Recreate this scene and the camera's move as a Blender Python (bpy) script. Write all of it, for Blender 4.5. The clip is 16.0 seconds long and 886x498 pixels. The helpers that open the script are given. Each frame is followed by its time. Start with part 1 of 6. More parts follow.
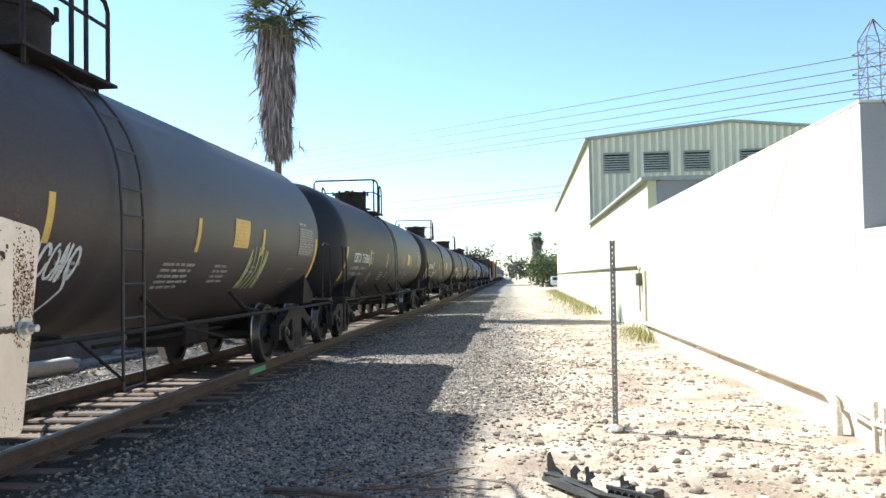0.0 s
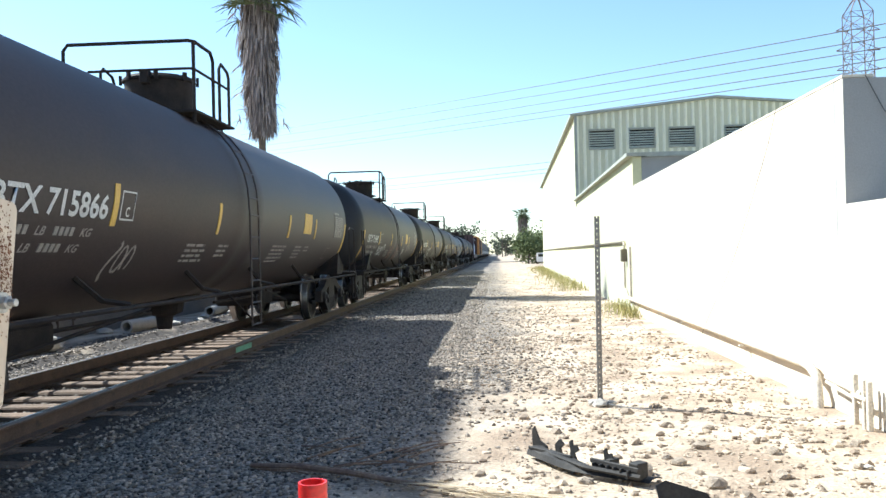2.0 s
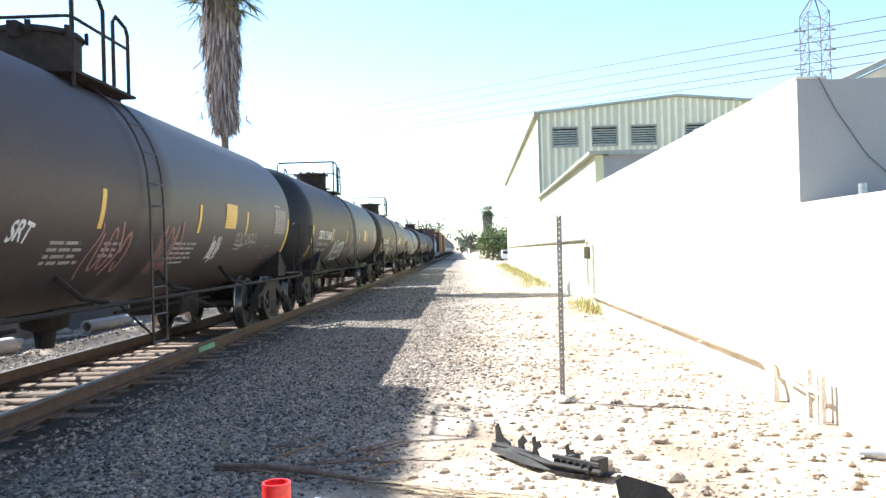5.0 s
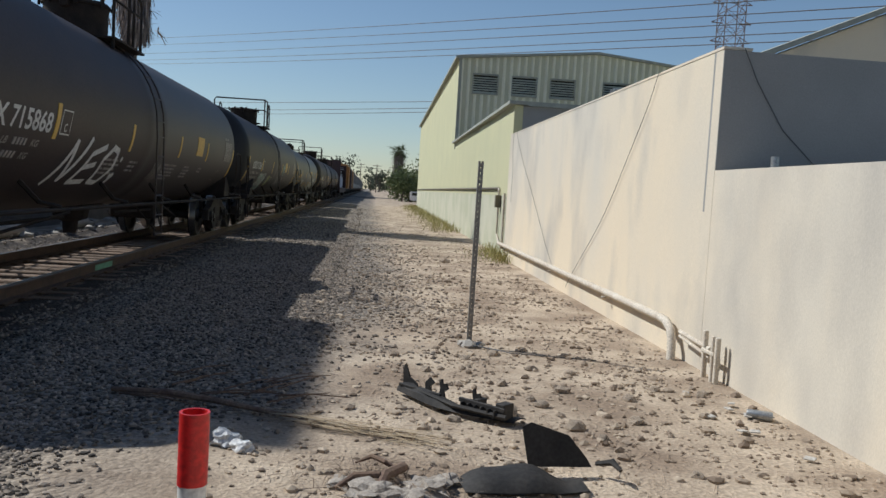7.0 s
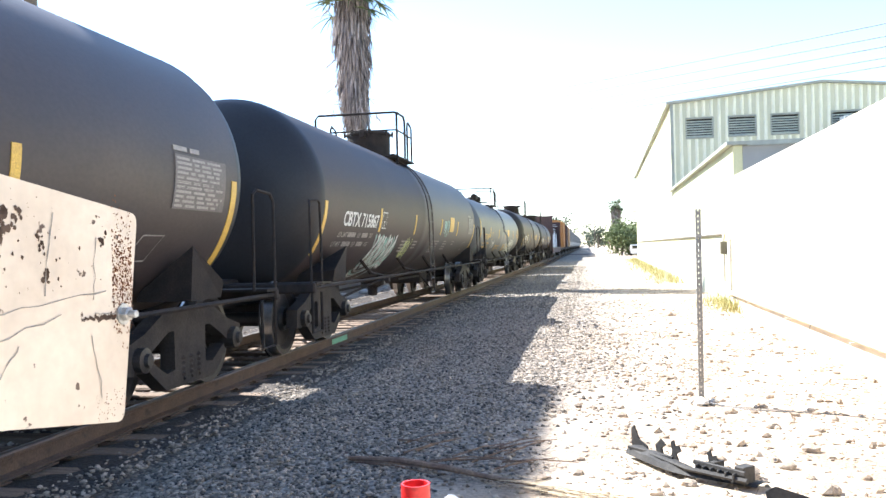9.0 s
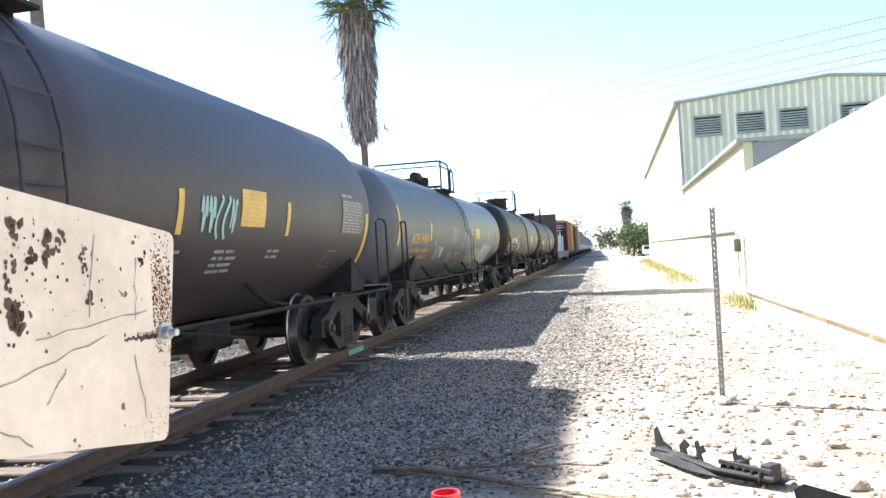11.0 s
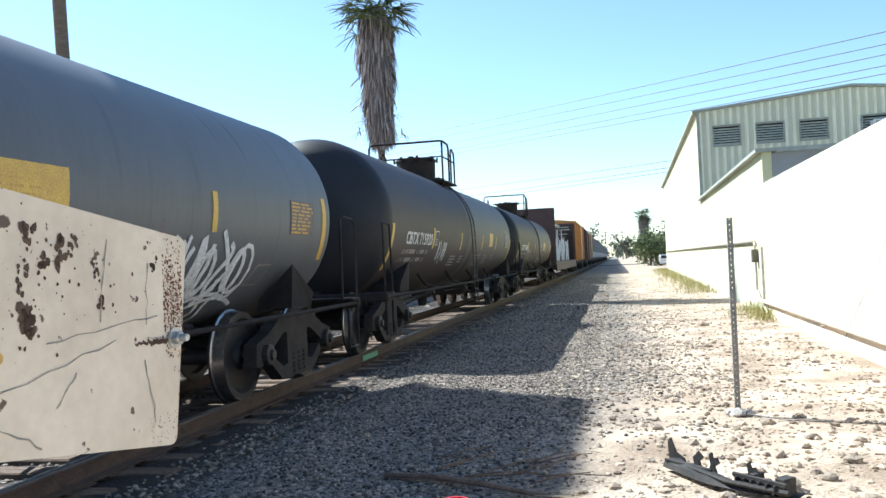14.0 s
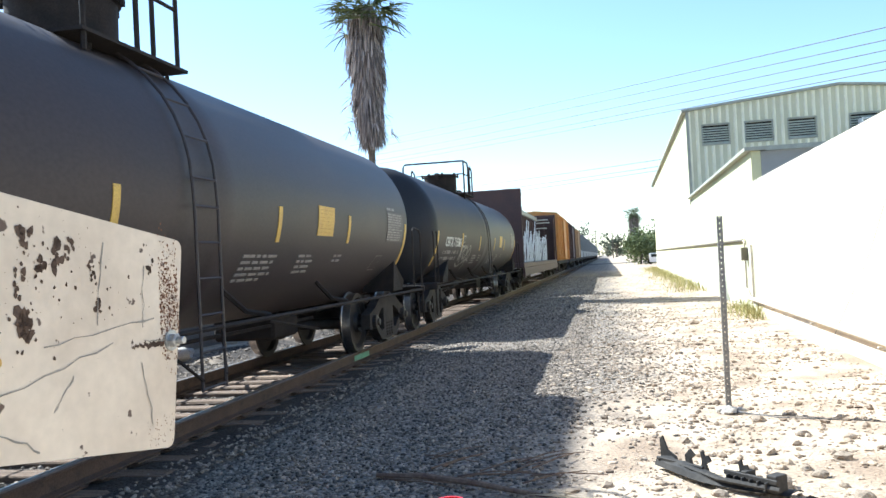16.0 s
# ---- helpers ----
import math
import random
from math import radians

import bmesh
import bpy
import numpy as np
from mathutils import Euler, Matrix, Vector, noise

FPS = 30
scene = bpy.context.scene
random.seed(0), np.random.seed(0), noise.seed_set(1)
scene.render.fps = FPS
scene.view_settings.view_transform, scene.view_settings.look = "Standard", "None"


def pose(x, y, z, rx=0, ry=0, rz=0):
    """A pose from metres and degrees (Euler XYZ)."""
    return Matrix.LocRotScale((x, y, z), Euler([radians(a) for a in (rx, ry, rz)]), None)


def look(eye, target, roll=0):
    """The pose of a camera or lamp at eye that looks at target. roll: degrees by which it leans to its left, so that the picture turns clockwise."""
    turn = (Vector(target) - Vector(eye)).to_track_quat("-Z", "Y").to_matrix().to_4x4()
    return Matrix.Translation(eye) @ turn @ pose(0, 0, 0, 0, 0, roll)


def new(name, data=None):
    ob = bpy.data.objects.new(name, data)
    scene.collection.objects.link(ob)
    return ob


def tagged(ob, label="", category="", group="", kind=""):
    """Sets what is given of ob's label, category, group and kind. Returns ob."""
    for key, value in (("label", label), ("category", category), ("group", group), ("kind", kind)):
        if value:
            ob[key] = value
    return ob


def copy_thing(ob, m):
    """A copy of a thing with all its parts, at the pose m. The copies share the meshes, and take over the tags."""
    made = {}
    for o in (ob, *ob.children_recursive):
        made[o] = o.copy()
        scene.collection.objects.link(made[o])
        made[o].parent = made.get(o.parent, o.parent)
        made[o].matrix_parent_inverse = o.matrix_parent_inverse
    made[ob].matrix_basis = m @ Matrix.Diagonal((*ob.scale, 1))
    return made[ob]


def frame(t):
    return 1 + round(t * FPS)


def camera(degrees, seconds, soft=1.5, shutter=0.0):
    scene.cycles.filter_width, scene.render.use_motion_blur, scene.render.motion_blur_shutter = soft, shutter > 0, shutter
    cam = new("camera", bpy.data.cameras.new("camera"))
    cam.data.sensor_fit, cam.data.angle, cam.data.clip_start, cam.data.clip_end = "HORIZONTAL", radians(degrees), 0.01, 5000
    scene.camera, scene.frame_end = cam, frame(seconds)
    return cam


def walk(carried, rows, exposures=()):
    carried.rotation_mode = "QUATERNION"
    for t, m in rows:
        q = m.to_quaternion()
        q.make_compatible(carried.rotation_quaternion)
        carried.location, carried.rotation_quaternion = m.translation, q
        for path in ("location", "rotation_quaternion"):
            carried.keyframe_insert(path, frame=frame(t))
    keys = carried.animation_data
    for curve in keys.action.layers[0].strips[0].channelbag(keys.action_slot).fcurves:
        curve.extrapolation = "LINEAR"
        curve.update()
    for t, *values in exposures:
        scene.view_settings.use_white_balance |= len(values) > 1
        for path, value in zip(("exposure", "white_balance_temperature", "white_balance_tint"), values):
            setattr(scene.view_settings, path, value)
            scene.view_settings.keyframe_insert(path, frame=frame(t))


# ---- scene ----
cam = camera(55.6, 16.0, 1.5)
# seconds, eye, target, roll
PATH = [
    (0, (-0.376, 0.117, 1.433), (-0.533, 2.111, 1.501), -1.1),
    (0.5, (-0.369, 0.114, 1.43), (-0.519, 2.108, 1.494), -0.9),
    (1, (-0.364, 0.118, 1.431), (-0.507, 2.112, 1.484), -1.1),
    (1.5, (-0.367, 0.111, 1.427), (-0.498, 2.107, 1.465), -1.3),
    (2, (-0.368, 0.114, 1.427), (-0.493, 2.11, 1.44), -1.4),
    (2.5, (-0.364, 0.106, 1.426), (-0.495, 2.102, 1.401), -2.1),
    (3, (-0.377, 0.09, 1.426), (-0.529, 2.084, 1.374), -2.3),
    (3.5, (-0.383, 0.083, 1.428), (-0.572, 2.074, 1.374), -2.2),
    (4, (-0.382, 0.085, 1.43), (-0.593, 2.074, 1.387), -2.2),
    (4.5, (-0.364, 0.087, 1.428), (-0.538, 2.08, 1.405), -2.1),
    (5, (-0.355, 0.07, 1.442), (-0.397, 2.07, 1.446), -1.6),
    (5.2, (-0.37, 0.067, 1.445), (-0.337, 2.067, 1.445), -1.3),
    (7.3, (-0.458, 0.155, 1.431), (-0.277, 2.142, 1.288), 3.5),
    (7.5, (-0.455, 0.157, 1.435), (-0.414, 2.152, 1.29), 2.4),
    (8, (-0.445, 0.142, 1.445), (-0.637, 2.13, 1.339), -0.1),
    (8.5, (-0.424, 0.148, 1.449), (-0.712, 2.127, 1.406), -1.0),
    (9, (-0.406, 0.155, 1.45), (-0.746, 2.126, 1.449), -1.5),
    (11.5, (-0.44, 0.147, 1.453), (-0.804, 2.113, 1.479), -3.6),
    (12, (-0.442, 0.15, 1.449), (-0.809, 2.116, 1.493), -3.5),
    (12.5, (-0.446, 0.144, 1.454), (-0.831, 2.106, 1.496), -3.0),
    (13, (-0.438, 0.14, 1.451), (-0.841, 2.099, 1.491), -3.2),
    (13.5, (-0.435, 0.144, 1.453), (-0.84, 2.102, 1.487), -3.1),
    (14, (-0.427, 0.148, 1.456), (-0.829, 2.107, 1.491), -2.7),
    (14.5, (-0.422, 0.157, 1.453), (-0.824, 2.116, 1.492), -3.3),
    (15, (-0.425, 0.157, 1.451), (-0.826, 2.117, 1.487), -3.8),
    (15.5, (-0.425, 0.143, 1.454), (-0.815, 2.104, 1.485), -3.5),
    (16, (-0.433, 0.144, 1.458), (-0.813, 2.107, 1.491), -3.0),
]
EXPOSURES = [(0.0, 1.44, 5800, 3), (2.0, 1.44, 5800, 3), (3.0, 1.74, 5900, 5), (4.4, 2.29, 6100, 9), (5.0, 1.94, 5950, 7), (5.2, 1.54, 5850, 5), (7.3, -0.1, 6000, 8), (7.5, 0.32, 5850, 7), (8.0, 1.64, 5650, 7), (9.0, 2.29, 5950, 9), (11.5, 1.89, 5750, 6), (12.5, 1.23, 5650, 3), (14.5, 1.44, 5650, 3), (16.0, 1.59, 5700, 4)]
walk(cam, [(t, look(eye, target, roll)) for t, eye, target, roll in PATH], EXPOSURES)
BOLT = (-0.947, 1.065, 1.383)                                          # on the white plate
PLATE = ((-0.38, 0.183), (-0.38, -0.068), (-0.003, -0.126), (0.031, 0.118))   # its corners from the bolt, along and up
STUD = (-0.318, 0.013)

# ---- world and sun ----
LIGHT = Vector((0.92, -0.46, -1.0)).normalized()   # the way the sunlight goes
world = bpy.data.worlds.new("sky")
scene.world = world
world.use_nodes = True
wn = world.node_tree.nodes
sky = wn.new("ShaderNodeTexSky")
sky.sky_type, sky.sun_disc = "NISHITA", False
sky.sun_elevation = math.asin(-LIGHT.z)
sky.sun_rotation = math.atan2(-LIGHT.x, -LIGHT.y)
sky.air_density, sky.dust_density, sky.ozone_density = 1.0, 0.25, 1.6
wn["Background"].inputs["Strength"].default_value = 0.085
world.node_tree.links.new(sky.outputs["Color"], wn["Background"].inputs["Color"])
sun = new("sun", bpy.data.lights.new("sun", "SUN"))
sun.data.energy, sun.data.angle, sun.data.color = 4.7, radians(0.53), (1.0, 0.95, 0.87)
sun.matrix_world = look((-40, 60, 60), Vector((-40, 60, 60)) + LIGHT)


# ---- materials ----
def material(name, base, rough=0.8, metal=0.0, second=None, scale=6.0, mix=0.5, fine=60.0, fine_amount=0.25,
             bump=0.2, bump_dist=0.01, third=None, third_scale=1.2, third_cut=0.6, third_soft=0.08, stretch=(1, 1, 1),
             vary=0.0, coords="Object", spec=0.5):
    m = bpy.data.materials.new(name)
    m.use_nodes = True
    nt = m.node_tree
    n, l = nt.nodes, nt.links
    b = n["Principled BSDF"]
    b.inputs["Roughness"].default_value, b.inputs["Metallic"].default_value = rough, metal
    b.inputs["Specular IOR Level"].default_value = spec
    tc = n.new("ShaderNodeTexCoord")
    mp = n.new("ShaderNodeMapping")
    mp.inputs["Scale"].default_value = stretch
    l.new(tc.outputs[coords], mp.inputs["Vector"])
    big = n.new("ShaderNodeTexNoise")
    big.inputs["Scale"].default_value, big.inputs["Detail"].default_value = scale, 5
    l.new(mp.outputs[0], big.inputs["Vector"])
    small = n.new("ShaderNodeTexNoise")
    small.inputs["Scale"].default_value, small.inputs["Detail"].default_value = fine, 4
    l.new(mp.outputs[0], small.inputs["Vector"])
    second = second or tuple(c * 0.7 for c in base)
    ramp = n.new("ShaderNodeValToRGB")
    ramp.color_ramp.elements[0].position, ramp.color_ramp.elements[1].position = 0.5 - mix / 2, 0.5 + mix / 2
    ramp.color_ramp.elements[0].color, ramp.color_ramp.elements[1].color = (*base, 1), (*second, 1)
    l.new(big.outputs["Fac"], ramp.inputs["Fac"])
    last = ramp.outputs["Color"]
    if third:
        spots = n.new("ShaderNodeTexNoise")
        spots.inputs["Scale"].default_value, spots.inputs["Detail"].default_value = third_scale, 6
        l.new(mp.outputs[0], spots.inputs["Vector"])
        cut = n.new("ShaderNodeMapRange")
        cut.inputs["From Min"].default_value, cut.inputs["From Max"].default_value = third_cut, third_cut + third_soft
        l.new(spots.outputs["Fac"], cut.inputs["Value"])
        mx = n.new("ShaderNodeMix")
        mx.data_type = "RGBA"
        l.new(cut.outputs[0], mx.inputs["Factor"])
        l.new(last, mx.inputs["A"])
        mx.inputs["B"].default_value = (*third, 1)
        last = mx.outputs["Result"]
    grain = n.new("ShaderNodeMapRange")
    grain.inputs["From Min"].default_value, grain.inputs["From Max"].default_value = 0.3, 0.7
    grain.inputs["To Min"].default_value, grain.inputs["To Max"].default_value = 1 - fine_amount, 1 + fine_amount
    l.new(small.outputs["Fac"], grain.inputs["Value"])
    last_value = grain.outputs[0]
    if vary:
        info = n.new("ShaderNodeObjectInfo")
        r = n.new("ShaderNodeMapRange")
        r.inputs["To Min"].default_value, r.inputs["To Max"].default_value = 1 - vary, 1 + vary
        l.new(info.outputs["Random"], r.inputs["Value"])
        mul = n.new("ShaderNodeMath")
        mul.operation = "MULTIPLY"
        l.new(last_value, mul.inputs[0])
        l.new(r.outputs[0], mul.inputs[1])
        last_value = mul.outputs[0]
    tint = n.new("ShaderNodeVectorMath")
    tint.operation = "SCALE"
    l.new(last, tint.inputs[0])
    l.new(last_value, tint.inputs["Scale"])
    l.new(tint.outputs[0], b.inputs["Base Color"])
    if bump:
        bp = n.new("ShaderNodeBump")
        bp.inputs["Strength"].default_value, bp.inputs["Distance"].default_value = bump, bump_dist
        l.new(small.outputs["Fac"], bp.inputs["Height"])
        l.new(bp.outputs[0], b.inputs["Normal"])
    return m


def island_material(name, lo, hi, rough=0.9):
    """Stones: each one its own shade."""
    m = bpy.data.materials.new(name)
    m.use_nodes = True
    n, l = m.node_tree.nodes, m.node_tree.links
    b = n["Principled BSDF"]
    b.inputs["Roughness"].default_value = rough
    g = n.new("ShaderNodeNewGeometry")
    ramp = n.new("ShaderNodeValToRGB")
    ramp.color_ramp.elements[0].color, ramp.color_ramp.elements[1].color = (*lo, 1), (*hi, 1)
    l.new(g.outputs["Random Per Island"], ramp.inputs["Fac"])
    no = n.new("ShaderNodeTexNoise")
    no.inputs["Scale"].default_value = 55
    tc = n.new("ShaderNodeTexCoord")
    l.new(tc.outputs["Object"], no.inputs["Vector"])
    mr = n.new("ShaderNodeMapRange")
    mr.inputs["To Min"].default_value, mr.inputs["To Max"].default_value = 0.6, 1.4
    l.new(no.outputs["Fac"], mr.inputs["Value"])
    sc = n.new("ShaderNodeVectorMath")
    sc.operation = "SCALE"
    l.new(ramp.outputs["Color"], sc.inputs[0])
    l.new(mr.outputs[0], sc.inputs["Scale"])
    l.new(sc.outputs[0], b.inputs["Base Color"])
    return m


def ground_material():
    """Dirt, with a belt of ballast along the track and gravel that thins out towards the path."""
    m = bpy.data.materials.new("ground_dirt_and_ballast")
    m.use_nodes = True
    n, l = m.node_tree.nodes, m.node_tree.links
    b = n["Principled BSDF"]
    b.inputs["Roughness"].default_value = 0.95
    tc = n.new("ShaderNodeTexCoord")
    sep = n.new("ShaderNodeSeparateXYZ")
    l.new(tc.outputs["Object"], sep.inputs[0])
    wob = n.new("ShaderNodeTexNoise")
    wob.inputs["Scale"].default_value, wob.inputs["Detail"].default_value = 0.55, 7
    l.new(tc.outputs["Object"], wob.inputs["Vector"])

    def math_node(op, a, c):
        q = n.new("ShaderNodeMath")
        q.operation = op
        for i, v in enumerate((a, c)):
            if isinstance(v, (int, float)):
                q.inputs[i].default_value = v
            else:
                l.new(v, q.inputs[i])
        return q.outputs[0]
    off = math_node("MULTIPLY", math_node("SUBTRACT", wob.outputs["Fac"], 0.5), 2.2)
    far = n.new("ShaderNodeMapRange")           # the gravel reaches further out beyond nine metres
    far.inputs["From Min"].default_value, far.inputs["From Max"].default_value = 6.0, 11.0
    far.inputs["To Min"].default_value, far.inputs["To Max"].default_value = 0.0, 0.9
    l.new(sep.outputs["Y"], far.inputs["Value"])
    near = n.new("ShaderNodeMapRange")          # and stops short of the path close by
    near.inputs["From Min"].default_value, near.inputs["From Max"].default_value = 4.2, 5.6
    near.inputs["To Min"].default_value, near.inputs["To Max"].default_value = 0.75, 0.0
    l.new(sep.outputs["Y"], near.inputs["Value"])
    edge = math_node("ADD", math_node("SUBTRACT", math_node("ADD", sep.outputs["X"], off), far.outputs[0]), near.outputs[0])
    right = n.new("ShaderNodeMapRange")
    right.inputs["From Min"].default_value, right.inputs["From Max"].default_value = -1.35, -0.45
    l.new(edge, right.inputs["Value"])
    left = n.new("ShaderNodeMapRange")
    left.inputs["From Min"].default_value, left.inputs["From Max"].default_value = -7.9, -7.3
    left.inputs["To Min"].default_value, left.inputs["To Max"].default_value = 1.0, 0.0
    l.new(math_node("ADD", sep.outputs["X"], off), left.inputs["Value"])
    dirt_fac = math_node("MAXIMUM", right.outputs[0], left.outputs[0])
    vor = n.new("ShaderNodeTexVoronoi")
    vor.inputs["Scale"].default_value = 34
    l.new(tc.outputs["Object"], vor.inputs["Vector"])
    stones = n.new("ShaderNodeValToRGB")
    stones.color_ramp.elements[0].color, stones.color_ramp.elements[1].color = (0.065, 0.055, 0.046, 1), (0.33, 0.28, 0.228, 1)
    gray = n.new("ShaderNodeSeparateColor")
    l.new(vor.outputs["Color"], gray.inputs[0])
    l.new(gray.outputs[0], stones.inputs["Fac"])
    d1 = n.new("ShaderNodeTexNoise")
    d1.inputs["Scale"].default_value, d1.inputs["Detail"].default_value = 1.3, 9
    l.new(tc.outputs["Object"], d1.inputs["Vector"])
    dirt = n.new("ShaderNodeValToRGB")
    e = dirt.color_ramp.elements
    e[0].position, e[1].position = 0.36, 0.62
    e[0].color, e[1].color = (0.27, 0.20, 0.14, 1), (0.52, 0.42, 0.31, 1)
    l.new(d1.outputs["Fac"], dirt.inputs["Fac"])
    grit = n.new("ShaderNodeTexNoise")
    grit.inputs["Scale"].default_value, grit.inputs["Detail"].default_value = 38, 6
    l.new(tc.outputs["Object"], grit.inputs["Vector"])
    gr = n.new("ShaderNodeMapRange")
    gr.inputs["From Min"].default_value, gr.inputs["From Max"].default_value = 0.3, 0.7
    gr.inputs["To Min"].default_value, gr.inputs["To Max"].default_value = 0.75, 1.22
    l.new(grit.outputs["Fac"], gr.inputs["Value"])
    ds = n.new("ShaderNodeVectorMath")
    ds.operation = "SCALE"
    l.new(dirt.outputs["Color"], ds.inputs[0])
    l.new(gr.outputs[0], ds.inputs["Scale"])
    track_belt = n.new("ShaderNodeMapRange")         # darker belt along the near rail and the track bed
    track_belt.inputs["From Min"].default_value, track_belt.inputs["From Max"].default_value = -3.75, -3.25
    l.new(math_node("ADD", sep.outputs["X"], math_node("MULTIPLY", off, 0.35)), track_belt.inputs["Value"])
    belt_mix = n.new("ShaderNodeMix")
    belt_mix.data_type = "RGBA"
    l.new(math_node("MAXIMUM", track_belt.outputs[0], left.outputs[0]), belt_mix.inputs["Factor"])
    belt_mix.inputs["A"].default_value = (0.040, 0.030, 0.024, 1)
    l.new(stones.outputs["Color"], belt_mix.inputs["B"])
    mx = n.new("ShaderNodeMix")
    mx.data_type = "RGBA"
    l.new(dirt_fac, mx.inputs["Factor"])
    l.new(belt_mix.outputs["Result"], mx.inputs["A"])
    l.new(ds.outputs[0], mx.inputs["B"])
    l.new(mx.outputs["Result"], b.inputs["Base Color"])
    hm = n.new("ShaderNodeMix")
    hm.data_type = "FLOAT"
    l.new(dirt_fac, hm.inputs["Factor"])
    l.new(math_node("SUBTRACT", 1.0, vor.outputs["Distance"]), hm.inputs["A"])
    l.new(math_node("MULTIPLY", grit.outputs["Fac"], 0.8), hm.inputs["B"])
    bp = n.new("ShaderNodeBump")
    bp.inputs["Strength"].default_value, bp.inputs["Distance"].default_value = 0.8, 0.03
    l.new(hm.outputs["Result"], bp.inputs["Height"])
    l.new(bp.outputs[0], b.inputs["Normal"])
    return m


